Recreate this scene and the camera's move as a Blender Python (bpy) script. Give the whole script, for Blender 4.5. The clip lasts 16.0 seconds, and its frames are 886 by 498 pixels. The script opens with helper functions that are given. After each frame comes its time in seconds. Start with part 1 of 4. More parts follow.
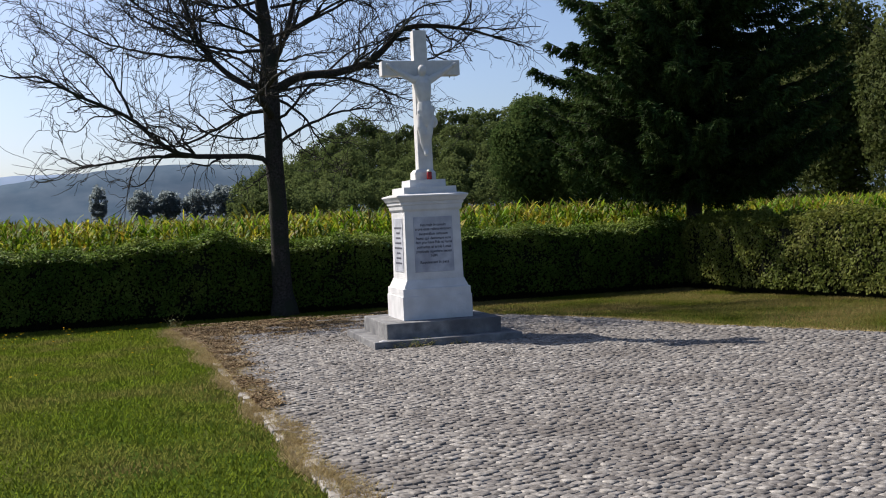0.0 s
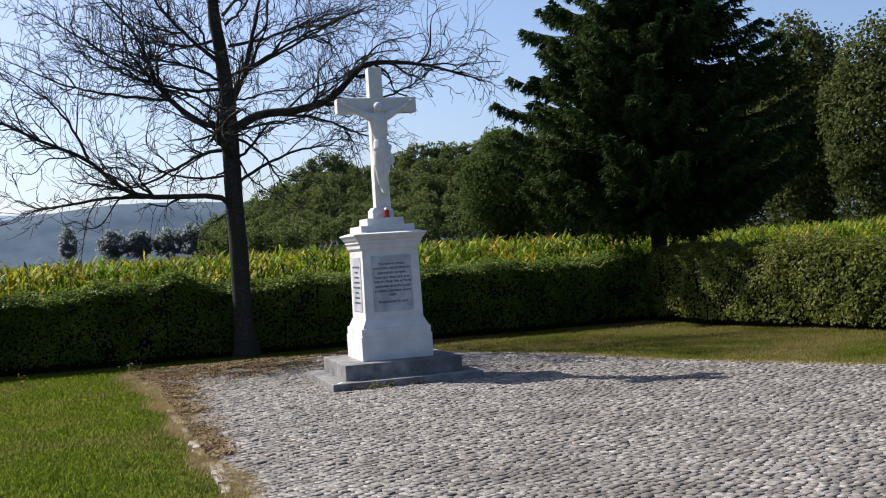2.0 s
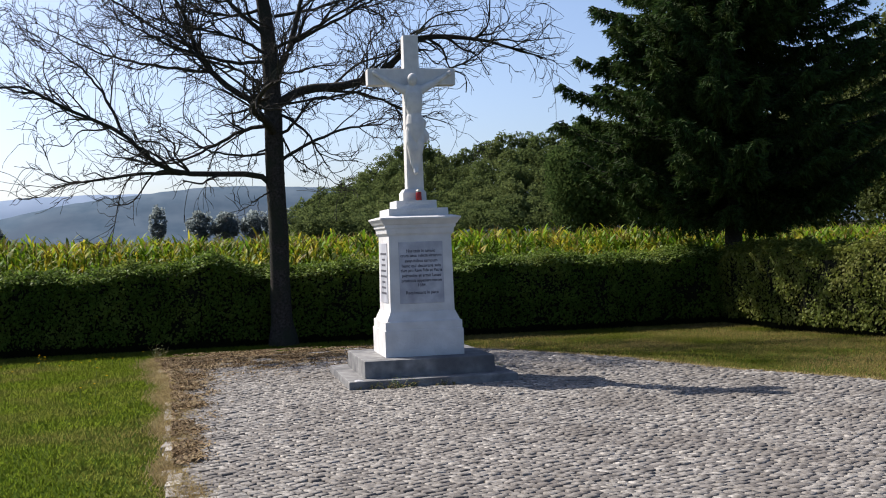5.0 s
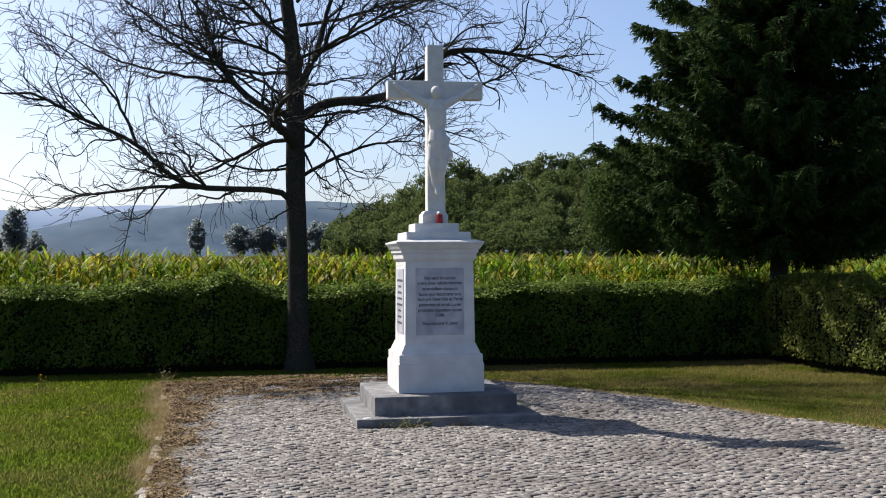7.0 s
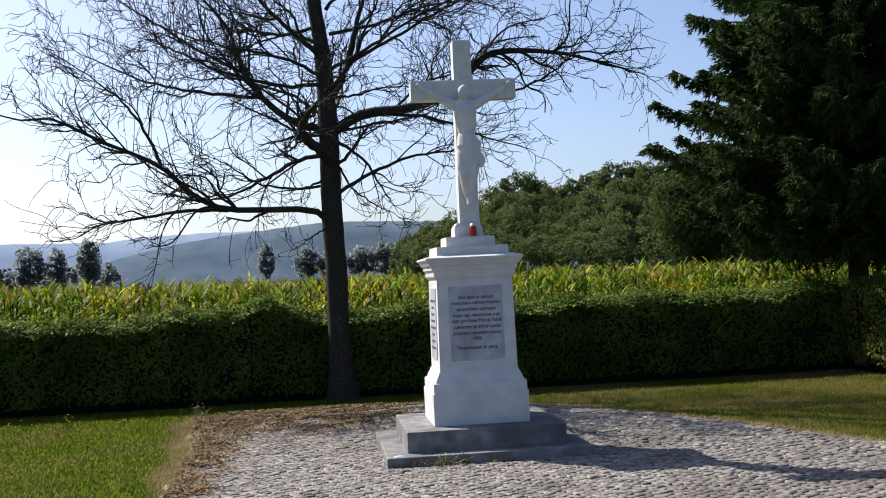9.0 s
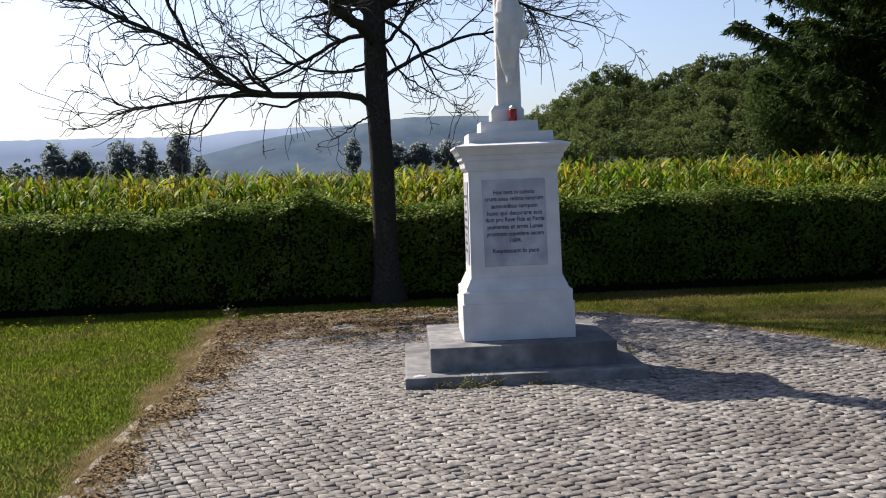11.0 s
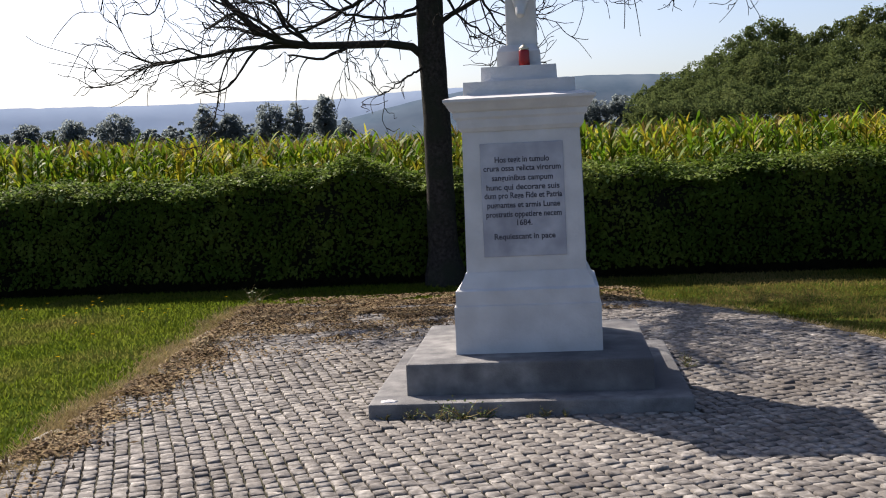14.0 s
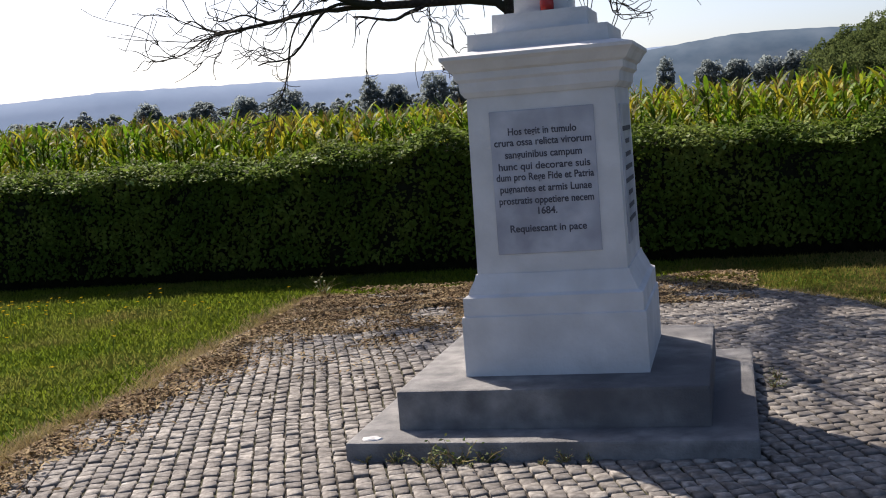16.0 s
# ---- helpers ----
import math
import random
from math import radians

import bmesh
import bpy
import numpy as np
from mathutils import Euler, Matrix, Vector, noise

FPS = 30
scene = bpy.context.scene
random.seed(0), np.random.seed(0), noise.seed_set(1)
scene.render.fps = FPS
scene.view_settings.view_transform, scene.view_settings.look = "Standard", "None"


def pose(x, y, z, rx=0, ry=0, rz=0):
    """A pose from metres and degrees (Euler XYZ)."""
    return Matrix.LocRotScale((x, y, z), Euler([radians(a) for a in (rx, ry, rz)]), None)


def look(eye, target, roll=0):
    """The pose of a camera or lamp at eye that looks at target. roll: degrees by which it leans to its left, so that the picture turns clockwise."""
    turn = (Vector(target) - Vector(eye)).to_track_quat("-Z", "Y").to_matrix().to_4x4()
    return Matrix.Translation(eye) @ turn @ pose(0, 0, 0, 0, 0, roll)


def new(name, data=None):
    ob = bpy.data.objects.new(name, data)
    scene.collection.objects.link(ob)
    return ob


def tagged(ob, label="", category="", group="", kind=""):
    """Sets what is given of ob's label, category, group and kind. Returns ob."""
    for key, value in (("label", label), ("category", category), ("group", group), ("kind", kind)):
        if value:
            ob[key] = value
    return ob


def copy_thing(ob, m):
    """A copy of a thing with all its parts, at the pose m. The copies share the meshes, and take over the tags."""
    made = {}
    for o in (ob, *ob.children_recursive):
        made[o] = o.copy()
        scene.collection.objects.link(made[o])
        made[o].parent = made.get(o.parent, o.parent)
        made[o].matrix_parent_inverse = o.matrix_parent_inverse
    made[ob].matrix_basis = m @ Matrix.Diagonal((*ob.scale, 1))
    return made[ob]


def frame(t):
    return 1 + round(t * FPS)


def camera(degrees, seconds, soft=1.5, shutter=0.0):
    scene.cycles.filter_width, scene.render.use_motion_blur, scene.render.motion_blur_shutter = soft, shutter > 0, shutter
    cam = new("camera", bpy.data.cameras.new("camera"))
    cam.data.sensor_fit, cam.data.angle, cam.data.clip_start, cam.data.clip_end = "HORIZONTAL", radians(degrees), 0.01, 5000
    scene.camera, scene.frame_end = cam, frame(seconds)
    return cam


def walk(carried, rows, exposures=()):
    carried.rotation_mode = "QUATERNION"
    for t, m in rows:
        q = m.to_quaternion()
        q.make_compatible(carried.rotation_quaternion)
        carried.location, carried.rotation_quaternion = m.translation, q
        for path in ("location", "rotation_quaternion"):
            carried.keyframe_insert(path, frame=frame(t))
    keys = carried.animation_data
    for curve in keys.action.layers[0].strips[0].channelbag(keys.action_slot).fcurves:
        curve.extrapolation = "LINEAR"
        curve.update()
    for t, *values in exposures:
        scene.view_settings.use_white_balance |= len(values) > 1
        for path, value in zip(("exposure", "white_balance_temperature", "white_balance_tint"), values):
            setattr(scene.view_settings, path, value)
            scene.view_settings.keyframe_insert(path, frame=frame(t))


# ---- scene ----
cam = camera(42.2, 16.0, soft=1.05)
# seconds, eye, yaw to the left, pitch, roll
ROWS = [
    (0, -3.476, -13.897, 1.512, -14.86, -1.69, -2.78),
    (0.5, -3.494, -14.013, 1.624, -15.13, -0.75, -2.86),
    (1, -3.462, -14.018, 1.632, -14.98, -0.74, -3.10),
    (1.5, -3.378, -13.894, 1.615, -14.98, -0.34, -2.53),
    (2, -3.248, -13.763, 1.554, -16.26, -0.09, -3.75),
    (2.5, -3.059, -13.774, 1.610, -14.07, -1.23, -2.58),
    (3, -2.868, -13.595, 1.599, -12.77, -1.43, -2.95),
    (3.5, -2.707, -13.397, 1.601, -12.89, -1.12, -3.57),
    (4, -2.567, -13.128, 1.489, -12.65, -0.69, -2.81),
    (6.5, -2.055, -12.025, 1.538, -10.72, 0.06, -0.84),
    (7, -1.965, -11.748, 1.573, -9.97, 0.60, -0.45),
    (7.5, -1.863, -11.460, 1.591, -10.40, 1.55, -2.17),
    (8, -1.705, -11.201, 1.591, -9.94, 2.18, -0.57),
    (8.5, -1.564, -10.976, 1.594, -7.15, 1.00, -1.12),
    (9, -1.448, -10.685, 1.579, -6.49, 1.49, -2.78),
    (9.5, -1.235, -10.351, 1.537, -5.33, 0.40, -3.31),
    (10, -1.112, -9.922, 1.532, -3.81, -1.66, -2.37),
    (12.5, -0.294, -8.294, 1.524, 0.92, -4.19, -3.08),
    (13, -0.113, -7.864, 1.513, 2.16, -4.44, -2.16),
    (13.5, 0.011, -7.510, 1.507, 2.99, -4.07, -2.82),
    (14, 0.198, -7.161, 1.504, 5.79, -5.14, -2.79),
    (14.5, 0.323, -6.767, 1.469, 5.30, -5.22, -3.03),
    (15, 0.465, -6.423, 1.467, 5.83, -5.68, -3.72),
    (15.5, 0.636, -6.081, 1.484, 11.44, -6.75, -3.85),
    (16, 0.851, -5.664, 1.472, 14.48, -6.26, -4.60),
]


def eye_pose(x, y, z, yaw, pitch, roll):
    a, b = radians(yaw), radians(pitch)
    ahead = Vector((-math.sin(a) * math.cos(b), math.cos(a) * math.cos(b), math.sin(b)))
    return look((x, y, z), Vector((x, y, z)) + ahead, roll)


walk(cam, [(t, eye_pose(*r)) for t, *r in ROWS], [(0.0, 0.56, 6150, 12), (1.0, 0.75, 6150, 12), (9.0, 0.75, 6200, 12), (12.5, 0.75, 6450, 14), (16.0, 0.75, 6500, 15)])

# ---- light ----
SUN_EL, SUN_LEFT = radians(42.8), radians(43.1)
SUN_DIR = Vector((-math.sin(SUN_LEFT) * math.cos(SUN_EL), math.cos(SUN_LEFT) * math.cos(SUN_EL), math.sin(SUN_EL)))
world = bpy.data.worlds.new("world")
scene.world = world
world.use_nodes = True
wn = world.node_tree.nodes
sky = wn.new("ShaderNodeTexSky")
sky.sky_type, sky.sun_disc = "NISHITA", False
sky.sun_elevation, sky.sun_rotation = SUN_EL, -SUN_LEFT
sky.air_density, sky.dust_density, sky.ozone_density = 0.75, 2.0, 2.6
world.node_tree.links.new(sky.outputs[0], wn["Background"].inputs[0])
wn["Background"].inputs[1].default_value = 0.096
sun = new("sun", bpy.data.lights.new("sun", "SUN"))
sun.data.energy, sun.data.angle, sun.data.color = 5.0, radians(0.53), (1.0, 0.91, 0.78)
sun.matrix_world = look(SUN_DIR * 40, (0, 0, 0))

rng = np.random.default_rng(7)


# ---- materials ----
def material(name, stops, scale=6.0, rough=0.8, bump=0.3, bump_scale=60.0, big=None, big_scale=0.7, big_cut=(0.45, 0.65),
             island=0.0, per_object=0.0, spec=0.3, through_light=0.0, depth=0.01, metal=0.0):
    """Noise-driven surface: stops are the colours of the grain, big a second colour in large stains."""
    m = bpy.data.materials.new(name)
    m.use_nodes = True
    nt = m.node_tree
    n, link = nt.nodes, nt.links.new
    bsdf = n["Principled BSDF"]
    geo = n.new("ShaderNodeTexCoord")
    tex = n.new("ShaderNodeTexNoise")
    tex.inputs["Scale"].default_value, tex.inputs["Detail"].default_value = scale, 6
    link(geo.outputs["Object"], tex.inputs["Vector"])
    ramp = n.new("ShaderNodeValToRGB")
    el = ramp.color_ramp.elements
    el[0].position, el[1].position = 0.3, 0.7
    while len(el) < len(stops):
        el.new(0.5)
    for k, c in enumerate(stops):
        el[k].position = 0.3 + 0.4 * k / max(1, len(stops) - 1)
        el[k].color = (*c, 1)
    link(tex.outputs["Fac"], ramp.inputs["Fac"])
    out = ramp.outputs["Color"]
    if island or per_object:
        info = n.new("ShaderNodeNewGeometry" if island else "ShaderNodeObjectInfo")
        val = n.new("ShaderNodeMapRange")
        amount = island or per_object
        val.inputs["To Min"].default_value, val.inputs["To Max"].default_value = 1 - amount, 1 + amount
        link(info.outputs["Random Per Island" if island else "Random"], val.inputs["Value"])
        hsv = n.new("ShaderNodeHueSaturation")
        link(val.outputs["Result"], hsv.inputs["Value"])
        hue = n.new("ShaderNodeMapRange")
        hue.inputs["To Min"].default_value, hue.inputs["To Max"].default_value = 0.5 - 0.03 * amount, 0.5 + 0.03 * amount
        link(info.outputs["Random Per Island" if island else "Random"], hue.inputs["Value"])
        link(hue.outputs["Result"], hsv.inputs["Hue"])
        link(out, hsv.inputs["Color"])
        out = hsv.outputs["Color"]
    if big:
        tex2 = n.new("ShaderNodeTexNoise")
        tex2.inputs["Scale"].default_value, tex2.inputs["Detail"].default_value = big_scale, 5
        link(geo.outputs["Object"], tex2.inputs["Vector"])
        r2 = n.new("ShaderNodeMapRange")
        r2.inputs["From Min"].default_value, r2.inputs["From Max"].default_value = big_cut
        link(tex2.outputs["Fac"], r2.inputs["Value"])
        mix = n.new("ShaderNodeMix")
        mix.data_type = "RGBA"
        link(r2.outputs["Result"], mix.inputs["Factor"])
        link(out, mix.inputs["A"])
        mix.inputs["B"].default_value = (*big, 1)
        out = mix.outputs["Result"]
    link(out, bsdf.inputs["Base Color"])
    bsdf.inputs["Roughness"].default_value = rough
    bsdf.inputs["Specular IOR Level"].default_value = spec
    bsdf.inputs["Metallic"].default_value = metal
    if bump:
        t3 = n.new("ShaderNodeTexNoise")
        t3.inputs["Scale"].default_value, t3.inputs["Detail"].default_value = bump_scale, 4
        link(geo.outputs["Object"], t3.inputs["Vector"])
        b = n.new("ShaderNodeBump")
        b.inputs["Strength"].default_value, b.inputs["Distance"].default_value = bump, depth
        link(t3.outputs["Fac"], b.inputs["Height"])
        link(b.outputs["Normal"], bsdf.inputs["Normal"])
    if through_light:
        tr = n.new("ShaderNodeBsdfTranslucent")
        link(out, tr.inputs["Color"])
        mixs = n.new("ShaderNodeMixShader")
        mixs.inputs[0].default_value = through_light
        link(bsdf.outputs[0], mixs.inputs[1])
        link(tr.outputs[0], mixs.inputs[2])
        link(mixs.outputs[0], n["Material Output"].inputs["Surface"])
    return m


M_WHITE = material("white_limewash", [(0.5, 0.495, 0.49), (0.56, 0.555, 0.55), (0.63, 0.625, 0.62)], 5, 0.8, 0.35, 40, big=(0.47, 0.46, 0.44), big_scale=1.6, big_cut=(0.55, 0.9), spec=0.2)
M_CROSS = material("painted_stone", [(0.52, 0.51, 0.5), (0.63, 0.62, 0.6)], 12, 0.75, 0.3, 50, big=(0.46, 0.45, 0.42), big_scale=3, big_cut=(0.55, 0.85), spec=0.2)
M_STEP = material("grey_concrete", [(0.1176, 0.1176, 0.1201), (0.1848, 0.1831, 0.1814), (0.2604, 0.2562, 0.2495)], 9, 0.85, 0.5, 90, big=(0.0966, 0.0966, 0.1008), big_scale=1.8, spec=0.2)
M_PLAQUE = material("grey_marble", [(0.32, 0.33, 0.375), (0.425, 0.435, 0.475), (0.51, 0.515, 0.55)], 5, 0.5, 0.08, 60, big=(0.29, 0.295, 0.33), big_scale=3.5)
M_LETTER = material("black_lettering", [(0.045, 0.045, 0.06), (0.08, 0.08, 0.1)], 30, 0.6, 0)
M_SETT = material("granite_sett", [(0.088, 0.079, 0.071), (0.172, 0.159, 0.145), (0.31, 0.289, 0.266)], 22, 0.78, 0.8, 70, big=(0.088, 0.076, 0.066), big_scale=0.9, big_cut=(0.46, 0.8), island=0.34, depth=0.004, spec=0.2)
M_SETT1 = material("granite_sett_single", [(0.088, 0.079, 0.071), (0.172, 0.159, 0.145), (0.31, 0.289, 0.266)], 22, 0.78, 0.8, 70, big=(0.088, 0.076, 0.066), big_scale=0.9, big_cut=(0.46, 0.8), per_object=0.34, depth=0.004, spec=0.2)
M_BED = material("joint_soil", [(0.0168, 0.01428, 0.01092), (0.0378, 0.03108, 0.02268)], 30, 0.95, 0.6, 120, big=(0.0378, 0.03864, 0.01344), big_scale=2)
M_GROUND = material("lawn_ground", [(0.03, 0.052, 0.008), (0.045, 0.068, 0.011), (0.062, 0.078, 0.015)], 3, 0.95, 0.6, 40, big=(0.075, 0.075, 0.022), big_scale=0.55, big_cut=(0.5, 0.75), depth=0.02, spec=0.0)
M_GRASS = material("grass_blade", [(0.092, 0.132, 0.011), (0.135, 0.17, 0.018)], 1.2, 0.85, 0, big=(0.175, 0.15, 0.05), big_scale=0.9, big_cut=(0.46, 0.74), island=0.3, through_light=0.55, spec=0.0)
M_GRASS_DRY = material("dry_lawn_blade", [(0.085, 0.1, 0.009), (0.13, 0.135, 0.019)], 1.2, 0.85, 0, big=(0.22, 0.17, 0.065), big_scale=0.6, big_cut=(0.36, 0.62), island=0.4, through_light=0.45, spec=0.0)
M_STRAW = material("dry_grass", [(0.252, 0.1848, 0.084), (0.378, 0.3024, 0.1512)], 3, 0.95, 0, island=0.35, through_light=0.25, spec=0.03)
M_LITTER = material("dead_leaves", [(0.13, 0.085, 0.045), (0.22, 0.155, 0.085), (0.32, 0.24, 0.14)], 3, 0.95, 0, island=0.4, spec=0.1)
M_HEDGE = material("hedge_leaf", [(0.047, 0.08, 0.012), (0.08, 0.124, 0.018), (0.145, 0.182, 0.036)], 1.5, 0.6, 0, island=0.35, through_light=0.5, spec=0.04)
# Olive, and paler than the other hedge: part of its sunlight is colour.
M_HEDGE_OLIVE_LIT = material("sunlit_olive_leaf", [(0.078, 0.1, 0.016), (0.12, 0.14, 0.025), (0.175, 0.185, 0.042)], 1.5, 0.6, 0, island=0.32, through_light=0.4, spec=0.1)
# Pale copy of the hedge leaf: sun on the clipped top as colour.
M_HEDGE_TOP_LIT = material("sunlit_top_leaf", [(0.17, 0.235, 0.06), (0.23, 0.295, 0.095)], 1.5, 0.55, 0, island=0.3, through_light=0.45, spec=0.12)
# Near-black core colour that stands in for shade inside the hedges.
M_HEDGE_SHADE = material("hedge_inner_shade", [(0.006, 0.007, 0.004), (0.014, 0.015, 0.008)], 14, 0.95, 0.8, 30, depth=0.03, spec=0.05)
M_CORN = material("corn_leaf", [(0.05, 0.108, 0.006), (0.122, 0.19, 0.01), (0.4, 0.31, 0.03)], 2.6, 0.55, 0, island=0.6, through_light=0.42, spec=0.1)
M_TASSEL = material("corn_tassel", [(0.24, 0.15, 0.05), (0.36, 0.24, 0.08)], 2, 0.9, 0, island=0.3, through_light=0.2)
M_BARK = material("grey_bark", [(0.015, 0.013, 0.011), (0.034, 0.029, 0.025), (0.056, 0.049, 0.042)], 30, 0.9, 0.6, 80, big=(0.026, 0.029, 0.019), big_scale=3, depth=0.015, spec=0.15)
M_NEEDLE = material("spruce_needle", [(0.02, 0.038, 0.01), (0.034, 0.06, 0.016), (0.062, 0.09, 0.022)], 2, 0.75, 0, island=0.5, through_light=0.25, spec=0.08)
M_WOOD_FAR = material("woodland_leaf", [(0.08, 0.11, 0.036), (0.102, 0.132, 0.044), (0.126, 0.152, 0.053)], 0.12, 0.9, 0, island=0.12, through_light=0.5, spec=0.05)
M_WOOD_OLIVE = material("olive_leaf", [(0.055, 0.072, 0.02), (0.085, 0.098, 0.03)], 0.2, 0.8, 0, island=0.3, through_light=0.4, spec=0.1)
M_DECID = material("broad_leaf", [(0.034, 0.06, 0.018), (0.056, 0.085, 0.025), (0.082, 0.11, 0.034)], 0.3, 0.85, 0, island=0.2, through_light=0.4, spec=0.0)
# Haze over the far trees is mixed into this pale bluish leaf colour.
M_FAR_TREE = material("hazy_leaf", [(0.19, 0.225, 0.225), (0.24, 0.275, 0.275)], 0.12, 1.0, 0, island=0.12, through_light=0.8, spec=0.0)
# Both hill colours have the blue of distant air painted in.
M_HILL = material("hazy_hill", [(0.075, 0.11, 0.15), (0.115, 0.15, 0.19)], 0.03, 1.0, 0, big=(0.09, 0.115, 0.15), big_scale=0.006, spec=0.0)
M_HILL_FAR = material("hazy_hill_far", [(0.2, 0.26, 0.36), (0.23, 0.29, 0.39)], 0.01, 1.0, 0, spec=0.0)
M_STUBBLE = material("far_corn", [(0.036, 0.032, 0.014), (0.056, 0.046, 0.02)], 0.2, 0.95, 0, big=(0.038, 0.042, 0.016), big_scale=0.02, spec=0.05)
M_KERB = material("pale_edging_stone", [(0.252, 0.231, 0.2016), (0.3528, 0.3276, 0.2856)], 12, 0.85, 0.6, 60, per_object=0.25, spec=0.2)
M_FLOWER = material("yellow_petal", [(0.55, 0.36, 0.004), (0.62, 0.43, 0.008)], 20, 0.9, 0, through_light=0.3, spec=0.05)
M_WEED = material("weed_leaf", [(0.0588, 0.0924, 0.0168), (0.1008, 0.1344, 0.0336), (0.168, 0.1596, 0.0504)], 6, 0.6, 0, island=0.4, through_light=0.3)
M_CANDLE = material("red_plastic", [(0.3, 0.012, 0.012), (0.4, 0.02, 0.018)], 8, 0.3, 0, through_light=0.25, spec=0.5)
M_LID = material("pale_metal_lid", [(0.6, 0.55, 0.42), (0.75, 0.7, 0.55)], 12, 0.35, 0, metal=0.6)


# ---- mesh helpers ----
def part(name, data, mat=None, parent=None, label=""):
    """Links a bmesh or a mesh as one mesh object, under parent if there is one."""
    if isinstance(data, bmesh.types.BMesh):
        me = bpy.data.meshes.new(name)
        data.to_mesh(me)
        data.free()
        data = me
    if mat and not data.materials:
        data.materials.append(mat)
    ob = new(name, data)
    if parent:
        ob.parent = parent
    return tagged(ob, label)


def raw(name, verts, faces, smooth=False):
    """A mesh from arrays of places and of equally long faces."""
    verts, faces = np.asarray(verts, np.float32).reshape(-1, 3), np.asarray(faces, np.int32)
    me = bpy.data.meshes.new(name)
    me.vertices.add(len(verts))
    me.vertices.foreach_set("co", verts.ravel())
    me.loops.add(faces.size)
    me.loops.foreach_set("vertex_index", faces.ravel())
    me.polygons.add(len(faces))
    me.polygons.foreach_set("loop_start", np.arange(0, faces.size, faces.shape[1], dtype=np.int32))
    me.update(calc_edges=True)
    if smooth:
        me.polygons.foreach_set("use_smooth", np.ones(len(faces), bool))
    return me


def add_box(bm, x0, x1, y0, y1, z0, z1, bevel=0.0, wobble=0.0):
    vs = bmesh.ops.create_cube(bm, size=1)["verts"]
    for v in vs:
        v.co = Vector((x0 + (v.co.x + 0.5) * (x1 - x0), y0 + (v.co.y + 0.5) * (y1 - y0), z0 + (v.co.z + 0.5) * (z1 - z0)))
    if bevel:
        edges = list({e for v in vs for e in v.link_edges})
        bmesh.ops.bevel(bm, geom=edges, offset=bevel, segments=2, affect="EDGES", profile=0.6)
    if wobble:
        for v in bm.verts:
            v.co += noise.noise_vector(v.co * 5) * wobble
    return bm


def profile_block(rings, bevel=0.006):
    """A rectangular block turned up from (half width, half depth, height) rings."""
    bm = bmesh.new()
    loops = []
    for a, b, z in rings:
        loops.append([bm.verts.new((sx * a, sy * b, z)) for sx, sy in ((-1, -1), (1, -1), (1, 1), (-1, 1))])
    for lo, hi in zip(loops, loops[1:]):
        for k in range(4):
            bm.faces.new((lo[k], lo[(k + 1) % 4], hi[(k + 1) % 4], hi[k]))
    bm.faces.new(loops[0][::-1])
    bm.faces.new(loops[-1])
    if bevel:
        corner = [e for e in bm.edges if e.calc_face_angle(0) > radians(35)]
        bmesh.ops.bevel(bm, geom=corner, offset=bevel, segments=2, affect="EDGES", profile=0.6)
    return bm


def tubes(lines, sides):
    """Tapered tubes along polylines [(points, radii)], as places and quads."""
    V, F, base = [], [], 0
    ang = np.arange(sides) * 2 * math.pi / sides
    for pts, rad in lines:
        pts, rad = np.asarray(pts, float), np.asarray(rad, float)
        d = np.gradient(pts, axis=0)
        d /= np.linalg.norm(d, axis=1)[:, None] + 1e-9
        ref = np.where(np.abs(d[:, 2:3]) > 0.9, [[1.0, 0, 0]], [[0, 0, 1.0]])
        u = np.cross(d, ref)
        u /= np.linalg.norm(u, axis=1)[:, None] + 1e-9
        w = np.cross(d, u)
        ring = pts[:, None] + rad[:, None, None] * (np.cos(ang)[None, :, None] * u[:, None] + np.sin(ang)[None, :, None] * w[:, None])
        V.append(ring.reshape(-1, 3))
        n = len(pts)
        i, k = np.meshgrid(np.arange(n - 1), np.arange(sides), indexing="ij")
        a = base + i * sides + k
        b = base + i * sides + (k + 1) % sides
        F.append(np.stack([a, b, b + sides, a + sides], -1).reshape(-1, 4))
        base += n * sides
    return np.concatenate(V), np.concatenate(F)


def unit(v):
    return v / (np.linalg.norm(v, axis=-1, keepdims=True) + 1e-9)


def leaves(places, normals, size, spread=0.9, long=1.6, gen=rng):
    """Pointed leaf quads at the places, turned about the normals by chance."""
    n = len(places)
    nn = unit(normals + gen.normal(0, spread, (n, 3)))
    u = unit(np.cross(nn, gen.normal(0, 1, (n, 3))))
    w = np.cross(nn, u)
    s = (size * gen.uniform(0.65, 1.35, n))[:, None]
    V = np.stack([places - u * s * long / 2, places + w * s / 2 + nn * s * 0.12, places + u * s * long / 2, places - w * s / 2 + nn * s * 0.12], 1)
    return V.reshape(-1, 3), np.arange(4 * n).reshape(-1, 4)


def thing(name, label, category, at=(0, 0, 0), turn=0.0, group="", kind=""):
    ob = new(name)
    ob.matrix_world = pose(*at, 0, 0, turn)
    ob.empty_display_size = 0.2
    return tagged(ob, label, category, group, kind)


# ---- ground ----
def lattice(xs, ys):
    X, Y = np.meshgrid(xs, ys)
    n, m = X.shape
    i, j = np.meshgrid(np.arange(n - 1), np.arange(m - 1), indexing="ij")
    a = i * m + j
    return X.ravel(), Y.ravel(), np.stack([a, a + 1, a + m + 1, a + m], -1).reshape(-1, 4)


